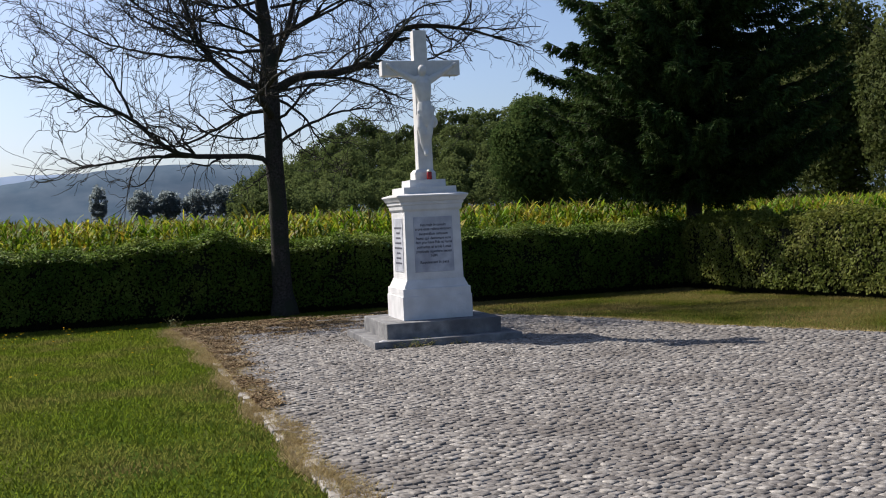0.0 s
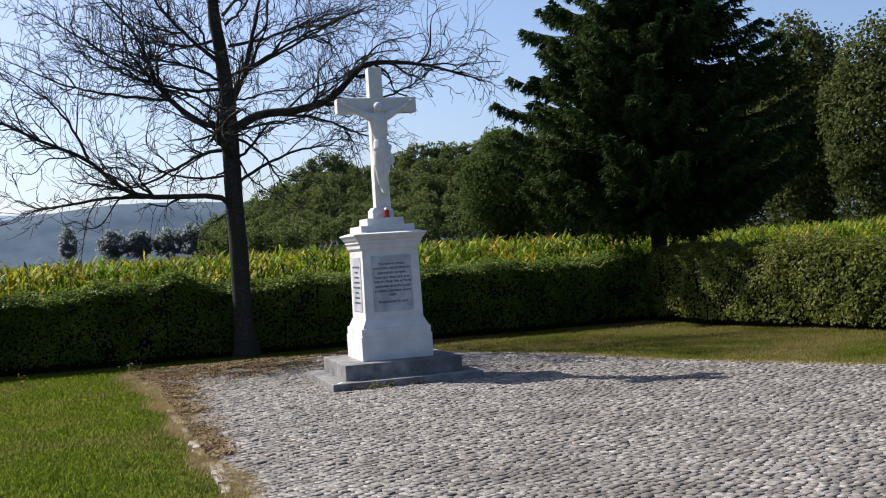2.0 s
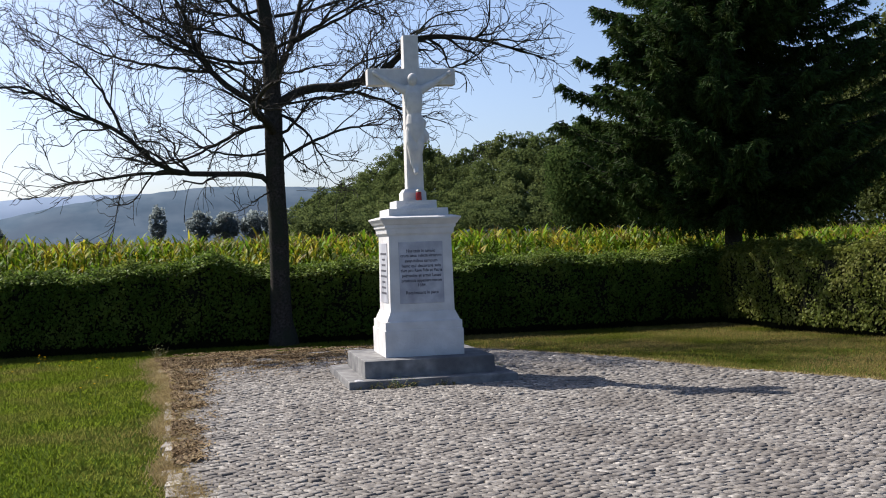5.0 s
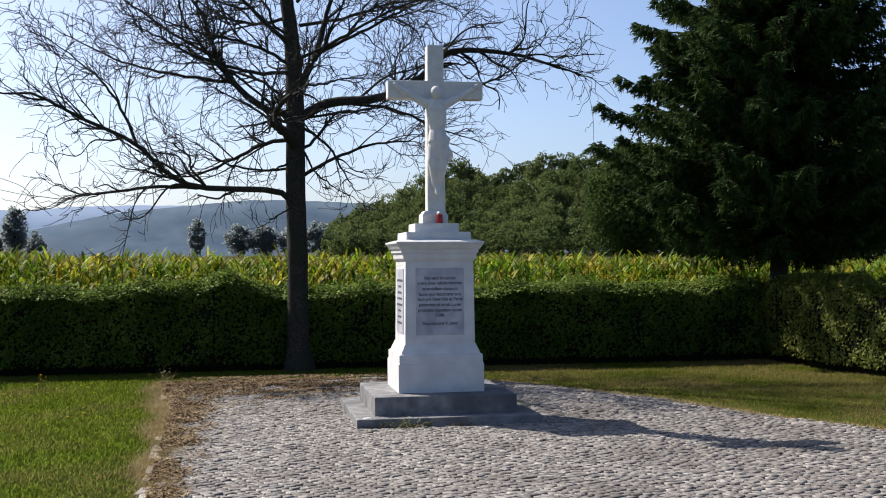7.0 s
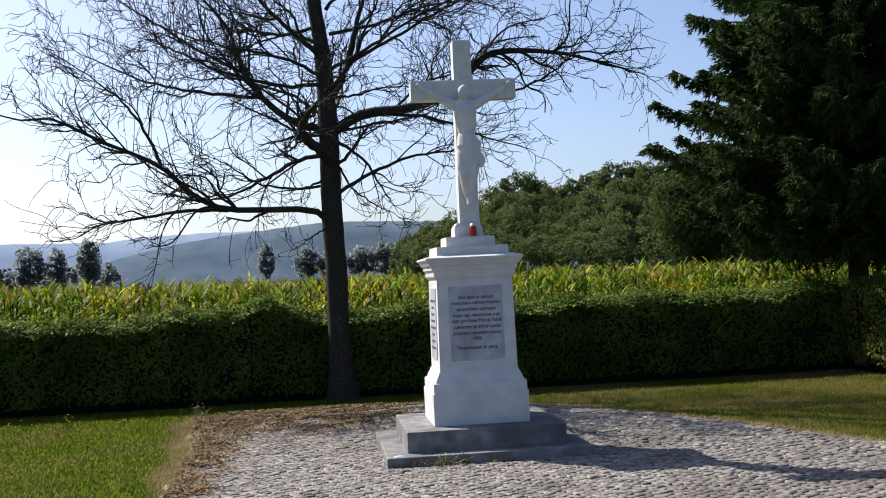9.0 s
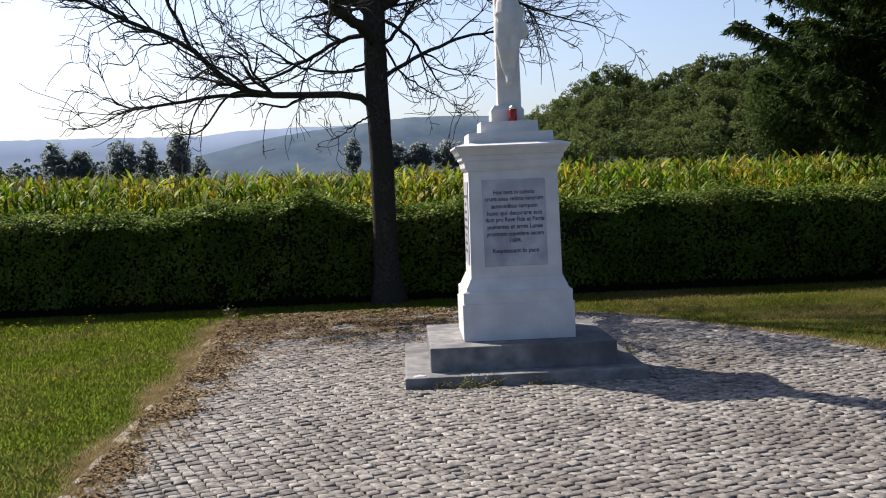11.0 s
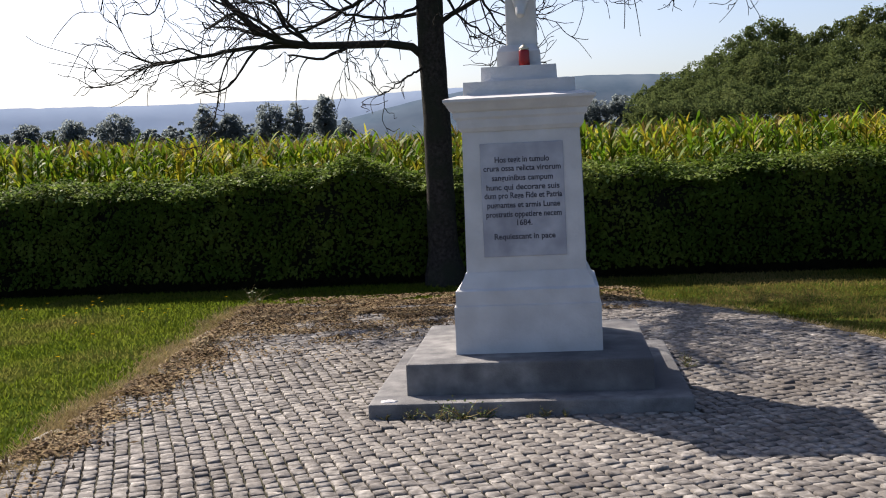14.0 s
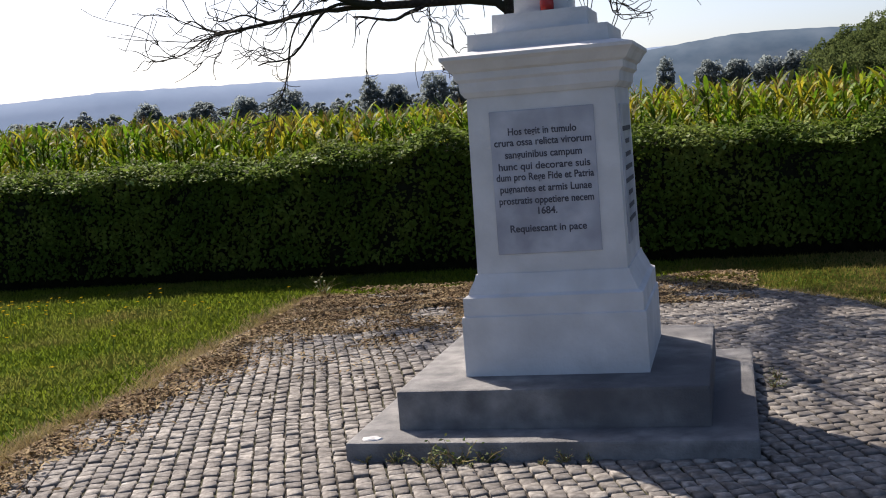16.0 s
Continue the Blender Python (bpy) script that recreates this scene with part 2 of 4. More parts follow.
def fall(y):
    """The ground falls a little behind the cross, for drainage."""
    f = np.clip((np.asarray(y, float) - 0.5) / 3.5, 0, 1)
    return -0.05 * f * f * (3 - 2 * f)


gx, gy, gf = lattice(np.r_[np.arange(-3000, -99, 100), np.linspace(-40, 40, 21), np.arange(100, 3001, 100)], np.r_[np.arange(-600, -99, 100), -50, np.linspace(-20, 12, 65), 30, 60, np.arange(100, 4201, 100)])
tagged(part("ground", raw("ground", np.stack([gx, gy, fall(gy) - 0.035], 1), gf), M_GROUND), "grass-covered flat ground with dry patches", "ground", kind="structure")


def pavement_right(y):
    """Where the sett paving ends on the lawn's side, by depth."""
    return float(np.interp(y, [-20, -9, -5.0, -3.06, -2.2, -1.4, -0.9, 0.6, 2.0, 3.0, 3.7, 4.4], [24, 13, 6.3, 4.4, 3.95, 3.5, 3.2, 2.72, 2.1, 1.7, 1.15, 0.3]))


def pavement_left(y):
    """Where the paving meets the green lawn, by depth."""
    return np.interp(y, [-17, -7.6, -6, -3, -1, 1.3, 4.4], [-2.2, -2.4, -2.47, -2.58, -2.62, -2.72, -2.95])


PAVE_BACK = 4.4
ys = np.linspace(-17, PAVE_BACK, 40)
V = np.array([[(pavement_left(y) - 0.1, y, fall(y) - 0.013), (pavement_right(y) + 0.06, y, fall(y) - 0.013)] for y in ys]).reshape(-1, 3)
F = [[2 * k, 2 * k + 1, 2 * k + 3, 2 * k + 2] for k in range(len(ys) - 1)]
pavement = tagged(part("pavement", raw("pavement", V, F), M_BED), "grey granite sett paving with dark weedy joints", "paving", kind="structure")


# ---- the wayside cross ----
monument = thing("wayside_cross", "white limewashed stone wayside cross on a stepped grey base", "monument")


def slab(a, bf, bb, z0, z1, bevel):
    return add_box(bmesh.new(), -a, a, -bf, bb, z0, z1, bevel)


part("lower_step", slab(0.9, 0.92, 0.9, -0.03, 0.08, 0.012), M_STEP, monument, "low grey concrete step")
part("upper_step", slab(0.705, 0.712, 0.71, 0.07, 0.262, 0.014), M_STEP, monument, "grey concrete step with rounded edges")
part("plinth", profile_block([(0.433, 0.441, 0.255), (0.433, 0.441, 0.545), (0.423, 0.431, 0.55), (0.423, 0.431, 0.635), (0.4, 0.412, 0.648),
                              (0.392, 0.405, 0.672), (0.37, 0.39, 0.715), (0.362, 0.382, 0.74)]), M_WHITE, monument)
part("shaft", profile_block([(0.355, 0.375, 0.735), (0.345, 0.365, 1.59)]), M_WHITE, monument)
part("cornice", profile_block([(0.352, 0.372, 1.575), (0.37, 0.385, 1.6), (0.375, 0.39, 1.645), (0.392, 0.4, 1.66), (0.394, 0.402, 1.69),
                               (0.41, 0.415, 1.7), (0.43, 0.435, 1.735), (0.445, 0.45, 1.752), (0.445, 0.45, 1.768), (0.36, 0.36, 1.79)], 0.004), M_WHITE, monument)
part("cap_step", profile_block([(0.332, 0.332, 1.776), (0.328, 0.328, 1.868)], 0.01), M_WHITE, monument)
part("cap_step", profile_block([(0.228, 0.228, 1.862), (0.224, 0.224, 1.958)], 0.01), M_WHITE, monument)
part("cross_foot", profile_block([(0.132, 0.132, 1.952), (0.13, 0.13, 2.05), (0.1, 0.098, 2.09)], 0.008), M_CROSS, monument)


patch = bmesh.ops.create_icosphere
bm = bmesh.new()
patch(bm, subdivisions=2, radius=1)
for v in bm.verts:
    v.co = Vector((-0.79 + v.co.x * 0.05, -0.855 + v.co.y * 0.03, 0.08 + v.co.z * 0.012)) + noise.noise_vector(v.co * 2.5) * 0.008
part("mortar_patch", bm, M_WHITE, monument, "small white blob of mortar")


def cross_mesh():
    outline = [(-0.094, 2.08), (0.094, 2.08), (0.088, 3.248), (0.496, 3.25), (0.496, 3.433), (0.086, 3.433), (0.084, 3.806), (-0.084, 3.806),
               (-0.086, 3.433), (-0.496, 3.433), (-0.496, 3.25), (-0.088, 3.248)]
    bm = bmesh.new()
    front = [bm.verts.new((x, -0.082, z)) for x, z in outline]
    face = bm.faces.new(front)
    back = bmesh.ops.extrude_face_region(bm, geom=[face])["geom"]
    bmesh.ops.translate(bm, vec=(0, 0.164, 0), verts=[g for g in back if isinstance(g, bmesh.types.BMVert)])
    bmesh.ops.recalc_face_normals(bm, faces=bm.faces)
    sharp = [e for e in bm.edges if e.calc_face_angle(0) > 1]
    bmesh.ops.bevel(bm, geom=sharp, offset=0.008, segments=2, affect="EDGES", profile=0.6)
    return bm


CROSS_X = 0.022
part("cross", cross_mesh(), M_CROSS, monument).location.x = CROSS_X


def statue_mesh():
    """A plain carved figure on the cross, in one piece."""
    y = -0.115
    lines = [
        ([(0.0, y + 0.02, 3.21), (0.0, y - 0.005, 3.13), (0.004, y - 0.012, 3.03), (0.006, y - 0.002, 2.92), (0.008, y, 2.83)], [0.085, 0.105, 0.1, 0.08, 0.088]),
        ([(0.0, y, 3.2), (-0.1, y + 0.01, 3.19), (-0.25, y + 0.025, 3.27), (-0.41, y + 0.025, 3.37)], [0.062, 0.052, 0.036, 0.022]),
        ([(0.0, y, 3.2), (0.1, y + 0.01, 3.19), (0.25, y + 0.025, 3.27), (0.41, y + 0.025, 3.37)], [0.062, 0.052, 0.036, 0.022]),
        ([(-0.4, y + 0.02, 3.365), (-0.445, y + 0.015, 3.395)], [0.03, 0.02]),
        ([(0.4, y + 0.02, 3.365), (0.445, y + 0.015, 3.395)], [0.03, 0.02]),
        ([(0.008, y, 2.9), (0.01, y - 0.01, 2.8), (0.012, y - 0.012, 2.7), (0.01, y - 0.01, 2.62)], [0.09, 0.102, 0.094, 0.078]),
        ([(-0.085, y - 0.03, 2.8), (0.0, y - 0.085, 2.78), (0.09, y - 0.03, 2.82)], [0.022, 0.026, 0.024]),
        ([(0.08, y, 2.86), (0.115, y, 2.83), (0.1, y, 2.76), (0.125, y, 2.69), (0.135, y, 2.65), (0.12, y, 2.6)], [0.026, 0.034, 0.026, 0.042, 0.038, 0.018]),
        ([(-0.04, y, 2.75), (-0.05, y - 0.035, 2.6), (-0.032, y - 0.035, 2.51), (-0.018, y, 2.38), (-0.004, y - 0.01, 2.3)], [0.06, 0.056, 0.05, 0.038, 0.026]),
        ([(0.05, y, 2.75), (0.05, y - 0.035, 2.6), (0.036, y - 0.035, 2.51), (0.022, y, 2.38), (0.006, y - 0.015, 2.29)], [0.06, 0.056, 0.05, 0.038, 0.026]),
        ([(0.0, y - 0.01, 2.32), (0.0, y - 0.045, 2.255)], [0.034, 0.026]),
        ([(0.0, y - 0.01, 3.2), (-0.008, y - 0.03, 3.27)], [0.042, 0.042]),
    ]
    V, F = tubes(lines, 12)
    bm = bmesh.new()
    vs = [bm.verts.new(v) for v in V]
    for f in F:
        bm.faces.new([vs[k] for k in f])
    bmesh.ops.holes_fill(bm, edges=bm.edges, sides=12)
    head = bmesh.ops.create_uvsphere(bm, u_segments=14, v_segments=10, radius=1)["verts"]
    for v in head:
        v.co = Vector((v.co.x * 0.056 - 0.012, v.co.y * 0.06 + y - 0.05, v.co.z * 0.07 + 3.3))
    bmesh.ops.recalc_face_normals(bm, faces=bm.faces)
    return bm


figure = part("statue", statue_mesh(), M_CROSS, monument, "plain carved stone figure with outstretched arms")
figure.location.x = CROSS_X
remesh = figure.modifiers.new("remesh", "REMESH")
remesh.mode, remesh.voxel_size, remesh.use_smooth_shade = "VOXEL", 0.008, True
soften = figure.modifiers.new("soften", "SMOOTH")
soften.factor, soften.iterations = 0.5, 3

# plaques: the readable one in front, worn ones on the two sides
LINES = [("Hos tegit in tumulo", 0.32), ("crura ossa relicta virorum", 0.455), ("sanguinibus campum", 0.36), ("hunc qui decorare suis", 0.43),
         ("dum pro Rege Fide et Patria", 0.458), ("pugnantes et armis Lunae", 0.43), ("prostratis oppetiere necem", 0.445), ("1684.", 0.09), ("Requiescant in pace", 0.36)]
HEIGHTS = [1.388, 1.338, 1.281, 1.226, 1.176, 1.121, 1.066, 1.015, 0.934]


def text_mesh(words, width):
    curve = bpy.data.curves.new("lettering", "FONT")
    curve.body, curve.size, curve.align_x, curve.extrude = words, 0.058, "CENTER", 0.0012
    curve.offset = 0.0011
    ob = new("lettering", curve)
    bpy.context.view_layer.update()
    me = bpy.data.meshes.new_from_object(ob.evaluated_get(bpy.context.evaluated_depsgraph_get()))
    have = ob.dimensions.x
    bpy.data.objects.remove(ob)
    me.transform(Matrix.Diagonal((width / have, 0.82, 1, 1)))
    return me


LEAN_F = math.degrees(math.atan(0.01 / 0.855))
plaque = part("plaque", add_box(bmesh.new(), -0.245, 0.245, -0.006, 0.012, -0.336, 0.336, 0.004), M_PLAQUE, monument, "grey marble plaque with black lettering")
plaque.matrix_local = pose(0, -0.371, 1.166, -LEAN_F)
for (words, width), z in zip(LINES, HEIGHTS):
    row = part("inscription", text_mesh(words, width), M_LETTER, plaque)
    row.matrix_local = pose(0, -0.0065, z - 1.166, 90)
for side in (-1, 1):
    p = part("plaque", add_box(bmesh.new(), -0.24, 0.24, -0.006, 0.012, -0.33, 0.33, 0.004), M_PLAQUE, monument, "grey marble side plaque with worn lettering")
    p.matrix_local = pose(side * 0.351, 0, 1.166, -LEAN_F, 0, 90 * side)
    for k in range(8):
        w = 0.2 - 0.035 * ((k * 7) % 4)
        bar = part("inscription", add_box(bmesh.new(), -w, w, -0.0085, -0.0062, 0.2 - k * 0.062, 0.222 - k * 0.062), M_LETTER, p)


# ---- grave candle on the cap ----
def lathe(ring, sides=20):
    bm = bmesh.new()
    rows = [[bm.verts.new((r * math.cos(a), r * math.sin(a), z)) for a in [2 * math.pi * k / sides for k in range(sides)]] for r, z in ring]
    for lo, hi in zip(rows, rows[1:]):
        for k in range(sides):
            f = bm.faces.new((lo[k], lo[(k + 1) % sides], hi[(k + 1) % sides], hi[k]))
            f.smooth = True
    bm.faces.new(rows[0][::-1])
    bm.faces.new(rows[-1])
    return bm


candle = thing("grave_candle", "red plastic grave candle with a pale lid on the cap step", "candle", (0.035, -0.178, 1.958))
part("jar", lathe([(0.03, 0), (0.033, 0.004), (0.033, 0.03), (0.031, 0.06), (0.032, 0.088), (0.027, 0.094)]), M_CANDLE, candle, "red translucent plastic jar")
part("lid", lathe([(0.029, 0.0945), (0.03, 0.104), (0.022, 0.112), (0.012, 0.122), (0.004, 0.126)]), M_LID, candle, "pale domed metal lid")


# ---- hedges ----
def hedge(name, label, line, half, top, seed, bumps=(), density=2300, skirt=-0.1, leaf=0.035, mat=None, lit_density=0):
    """A clipped hedge along a line in the plan: a core coloured as inner shade and a coat of leaves."""
    gen = np.random.default_rng(seed)
    line = np.array(line, float)
    seg = np.diff(line, axis=0)
    lens = np.linalg.norm(seg, axis=1)
    total = lens.sum()
    cum = np.r_[0, np.cumsum(lens)]

    def along(s):
        p = np.stack([np.interp(s, cum, line[:, k]) for k in range(2)], -1)
        k = np.clip(np.searchsorted(cum, s, side="right") - 1, 0, len(seg) - 1)
        d = seg[k] / lens[k][..., None]
        return p, np.stack([d[..., 1], -d[..., 0]], -1)

    def crown(s):
        h = top + 0.035 * np.sin(s * 2.1 + seed) + 0.03 * np.sin(s * 5.3 + 2 * seed) + 0.02 * np.sin(s * 11.0)
        for c, w, up in bumps:
            h = h + up * np.exp(-((s - c) / w) ** 2)
        return h

    ob = thing(name, label, "hedge")
    # inside
    s = np.linspace(0.05, total - 0.05, int(total / 0.25))
    p, nrm = along(s)
    shape = [(-0.86, skirt), (-0.92, 0.5), (-0.88, 0.83), (-0.5, 0.9), (0.4, 0.95), (0.82, 0.9), (0.9, 0.5), (0.86, skirt)]
    h = crown(s)
    ring = np.stack([np.concatenate([p - nrm * half * q, (h * r if r > 0.2 else np.full_like(h, r))[:, None]], 1) for q, r in shape], 1)
    m = len(shape)
    i, k = np.meshgrid(np.arange(len(s) - 1), np.arange(m), indexing="ij")
    a, b = i * m + k, i * m + (k + 1) % m
    caps = np.array([[0, 1, 6, 7], [1, 2, 5, 6], [2, 3, 4, 5]])
    faces = np.concatenate([np.stack([a, b, b + m, a + m], -1).reshape(-1, 4), caps, caps[:, ::-1] + (len(s) - 1) * m])
    part("core", raw("core", ring + gen.normal(0, 0.018, ring.shape), faces), M_HEDGE_SHADE, ob, "near-black core, coloured as the shade inside the hedge")
    # coat
    n = int(total * (2 * top + 2 * half) * density)
    s = gen.uniform(0, total, n)
    u = gen.uniform(0, 2 * top + 2 * half, n)
    p, nrm = along(s)
    h = crown(s)
    front, back = u < top, u > top + 2 * half
    side = np.where(front, 1.0, np.where(back, -1.0, (top + half - u) / half))
    z = np.where(front, u / top, np.where(back, (2 * top + 2 * half - u) / top, 1.0))
    bulge = 1 - 0.1 * np.abs(2 * z - 0.9) ** 3
    clumps = np.array([noise.noise(Vector((a * 3.1, b * 3.3, c * 3.7 + seed))) for a, b, c in zip(s, side, z)])
    depth = clumps * 0.1 + gen.normal(0, 0.03, n)
    off = side * half * np.where(front | back, bulge, 1) + np.where(front, depth, np.where(back, -depth, 0))
    rise = np.where(front | back, z * h * np.where(front, 0.92, 0.95) + 0.02, h - 0.08 * h * np.clip(side, 0, 1) ** 2 - 0.05 * h * np.clip(-side, 0, 1) ** 3 + depth + np.abs(gen.normal(0, 0.035, n)))
    thin = (gen.uniform(0, 1, n) < np.where(front | back, np.clip(z * 9 + 0.4, 0, 1) * (0.75 + 0.25 * z ** 3), 1)) & (rise > 0.03)
    pts = np.concatenate([p + nrm * off[:, None], rise[:, None]], 1)[thin]
    normal = np.where((front | back)[:, None], np.concatenate([nrm * side[:, None], np.full((n, 1), 0.15)], 1), [[0, 0, 1.0]])[thin]
    V, F = leaves(pts, normal, leaf, 0.5, 1.5, gen)
    tagged(part("leaf_coat", raw("leaf_coat", V, F), mat or M_HEDGE, ob, "small dense green leaves"), kind="stuff")
    # pale leaves over the clipped top, its sunlight put into their colour
    n = int(total * 2 * half * lit_density)
    if n:
        s, side = gen.uniform(0, total, n), gen.uniform(-1, 1.12, n)
        p, nrm = along(s)
        h = crown(s)
        rise = h * (1 - 0.08 * np.clip(side, 0, 2) ** 2) + np.abs(gen.normal(0.01, 0.035, n))
        V, F = leaves(np.concatenate([p + nrm * (side * half)[:, None], rise[:, None]], 1), np.tile([0, 0, 1.0], (n, 1)), leaf, 0.5, 1.5, gen)
        tagged(part("young_growth", raw("young_growth", V, F), M_HEDGE_TOP_LIT, ob, "pale green leaves on top, sunlight put into their colour"), kind="stuff")
    return ob


hedge("hedge", "clipped dark green hedge in shade with a sunlit top", [(-11, 6.36), (-4, 6.34), (-2.4, 6.36), (-1.1, 6.44), (0.2, 6.34), (3.0, 6.26), (6.55, 6.26)], 0.45, 1.13, 3, bumps=[(8.9, 0.38, 0.2), (7.6, 0.7, 0.08), (3.4, 0.8, 0.07)], lit_density=1000)
hedge("hedge", "clipped olive green hedge with larger leaves, sunlight partly put into their colour", [(6.95, 6.2), (6.98, 4.2), (7.2, 2.4), (7.55, 0.6), (8.0, -1.2), (8.8, -4.2)], 0.5, 1.2, 5, density=2000, leaf=0.037, mat=M_HEDGE_OLIVE_LIT)


# ---- bare tree ----
def wander(start, target, n, gen, jitter, sag=0.0):
    """A crooked line from start to target."""
    start, target = np.array(start, float), np.array(target, float)
    t = np.linspace(0, 1, n)[:, None]
    pts = start + (target - start) * t
    size = np.linalg.norm(target - start)
    kink = np.cumsum(gen.normal(0, jitter * size / math.sqrt(n), (n, 3)), axis=0)
    pts = pts + kink - t * kink[-1]
    pts[:, 2] += sag * size * np.sin(t[:, 0] * math.pi)
    return pts


def smooth_line(ctrl, n):
    ctrl = np.array(ctrl, float)
    t = np.linspace(0, len(ctrl) - 1, n)
    out = []
    for k in t:
        i = min(int(k), len(ctrl) - 2)
        f = k - i
        p0, p1, p2, p3 = ctrl[max(i - 1, 0)], ctrl[i], ctrl[i + 1], ctrl[min(i + 2, len(ctrl) - 1)]
        out.append(0.5 * (2 * p1 + (p2 - p0) * f + (2 * p0 - 5 * p1 + 4 * p2 - p3) * f * f + (3 * p1 - p0 - 3 * p2 + p3) * f ** 3))
    return np.array(out)


def arc(start, out, length, n, gen, curl):
    """A smooth twig: it leaves along out, bends steadily and wavers a little."""
    t = np.linspace(0, 1, n)[:, None]
    bend = unit(np.cross(out, gen.normal(0, 1, 3))) * gen.uniform(-curl, curl) + np.array([0, 0, gen.uniform(-0.35, 0.45)]) * curl
    wave = unit(np.cross(out, gen.normal(0, 1, 3))) * gen.uniform(0.08, 0.2)
    return start + length * (out * t + bend * t * t + wave * np.sin(t * gen.uniform(6, 12) + gen.uniform(0, 6)) * t)


def sprout(lines, pts, rad, level, gen, reach):
    """Adds forked side branchlets along a branch, down to fine twigs."""
    n = len(pts)
    size = np.linalg.norm(np.diff(pts, axis=0), axis=1).sum()
    count = max(2, int(size * [5.6, 4.6, 2.6][level]))
    for _ in range(count):
        f = gen.uniform(0.05, 1.0) ** 0.8
        i = min(int(f * (n - 1)), n - 2)
        d = unit(pts[i + 1] - pts[i])
        sideways = unit(np.cross(d, gen.normal(0, 1, 3)))
        length = reach * (1.15 - 0.45 * f) * gen.uniform(0.4, 1.3)
        out = unit(d * gen.uniform(0.7, 1.3) + sideways * gen.uniform(0.45, 0.95) + np.array([0, 0, gen.uniform(-0.15, 0.28)]))
        m = 13 if level < 2 else 9
        line = arc(pts[i], out, length, m, gen, (0.9, 1.3, 1.6)[level])
        r0 = max(0.005, min(rad[i] * 0.65, [0.022, 0.013, 0.0085][level]) * gen.uniform(0.75, 1.1))
        r = np.linspace(r0, max(0.003, r0 * 0.35), m)
        lines.append((line, r))
        if level < 2:
            sprout(lines, line, r, level + 1, gen, max(length * 0.62, 0.28))


TX, TY = -1.12, 5.86
bare_tree = thing("bare_tree", "leafless grey-barked tree with a wide twiggy crown beside the hedge", "tree", (TX, TY, 0))
bare_tree.scale = (1.055, 1.055, 1.055)


def limb(ctrl, r0, r1, seed, reach=1.15, n=22):
    gen = np.random.default_rng(seed)
    pts = smooth_line(ctrl, n)
    pts += gen.normal(0, 0.007, pts.shape)
    rad = r1 * 0.5 + (r0 - r1 * 0.5) * (1 - np.linspace(0, 1, n)) ** (0.65 if r0 > 0.05 else 0.8)
    thick, fine = [(pts, rad)], []
    sprout(fine, pts[3:], rad[3:], 0, gen, reach)
    V1, F1 = tubes(thick, 8)
    V2, F2 = tubes(fine, 4)
    part("limb", raw("limb", np.concatenate([V1, V2]), np.concatenate([F1, F2 + len(V1)]), True), M_BARK, bare_tree)


trunk_line = [(0.02, 0, -0.12), (0.0, 0, 0.5), (0.0, 0.0, 1.5), (-0.02, 0, 2.5), (-0.02, 0.02, 3.6), (-0.05, 0.05, 4.6), (-0.15, 0.05, 5.6), (-0.1, 0.0, 7.0), (-0.05, 0.0, 8.6)]
pts = smooth_line(trunk_line, 48)
rad = np.interp(pts[:, 2], [0, 0.25, 1.0, 2.4, 3.7, 4.7, 6.0, 8.6], [0.235, 0.17, 0.15, 0.145, 0.135, 0.11, 0.085, 0.02])
V, F = tubes([(pts, rad)], 14)
V += np.array([noise.noise_vector(Vector(v * 6)) for v in V]) * 0.012
part("trunk", raw("trunk", V, F, True), M_BARK, bare_tree)
limb([(-0.05, 0, 2.33), (-0.35, -0.1, 2.52), (-1.35, -0.3, 2.55), (-1.8, -0.45, 2.75), (-2.25, -0.5, 3.15), (-2.9, -0.6, 3.45), (-3.5, -0.7, 3.75), (-4.0, -0.6, 3.78), (-4.5, -0.7, 4.0)], 0.048, 0.006, 11, 0.95)
limb([(-1.35, -0.3, 2.55), (-2.1, -0.2, 2.55), (-2.9, -0.3, 2.45), (-3.3, -0.3, 2.6)], 0.03, 0.006, 12, 0.85)
limb([(-0.05, 0, 3.27), (-0.45, 0.2, 3.22), (-0.95, 0.3, 2.98), (-1.5, 0.3, 2.75), (-2.1, 0.4, 2.75)], 0.035, 0.008, 13, 0.95)
limb([(-0.05, 0, 3.6), (-0.5, 0.1, 3.75), (-0.9, 0.2, 4.1), (-1.15, 0.2, 4.5), (-1.35, 0.2, 5.1), (-1.9, 0.3, 5.8)], 0.055, 0.012, 14)
limb([(-0.9, 0.2, 4.1), (-1.7, 0.2, 4.2), (-2.6, 0.4, 4.45), (-3.5, 0.4, 4.9)], 0.028, 0.007, 15, 0.8)
limb([(0.05, 0, 3.58), (0.42, -0.1, 3.78), (1.05, -0.2, 3.84), (1.6, -0.3, 4.0), (2.15, -0.3, 4.5), (2.7, -0.3, 4.55), (3.3, -0.3, 4.5), (4.3, -0.3, 4.2)], 0.078, 0.008, 16)
limb([(0.42, -0.1, 3.78), (1.4, 0.2, 3.76), (2.1, 0.3, 3.5), (2.9, 0.3, 3.25)], 0.026, 0.006, 17, 0.8)
limb([(0.05, 0, 3.45), (0.42, -0.3, 3.15), (0.62, -0.4, 2.8), (0.8, -0.4, 2.5)], 0.026, 0.006, 18, 0.7)
limb([(0.05, 0, 4.05), (0.28, 0, 4.5), (0.45, 0, 5.1), (0.7, 0.1, 6.0)], 0.06, 0.012, 19)
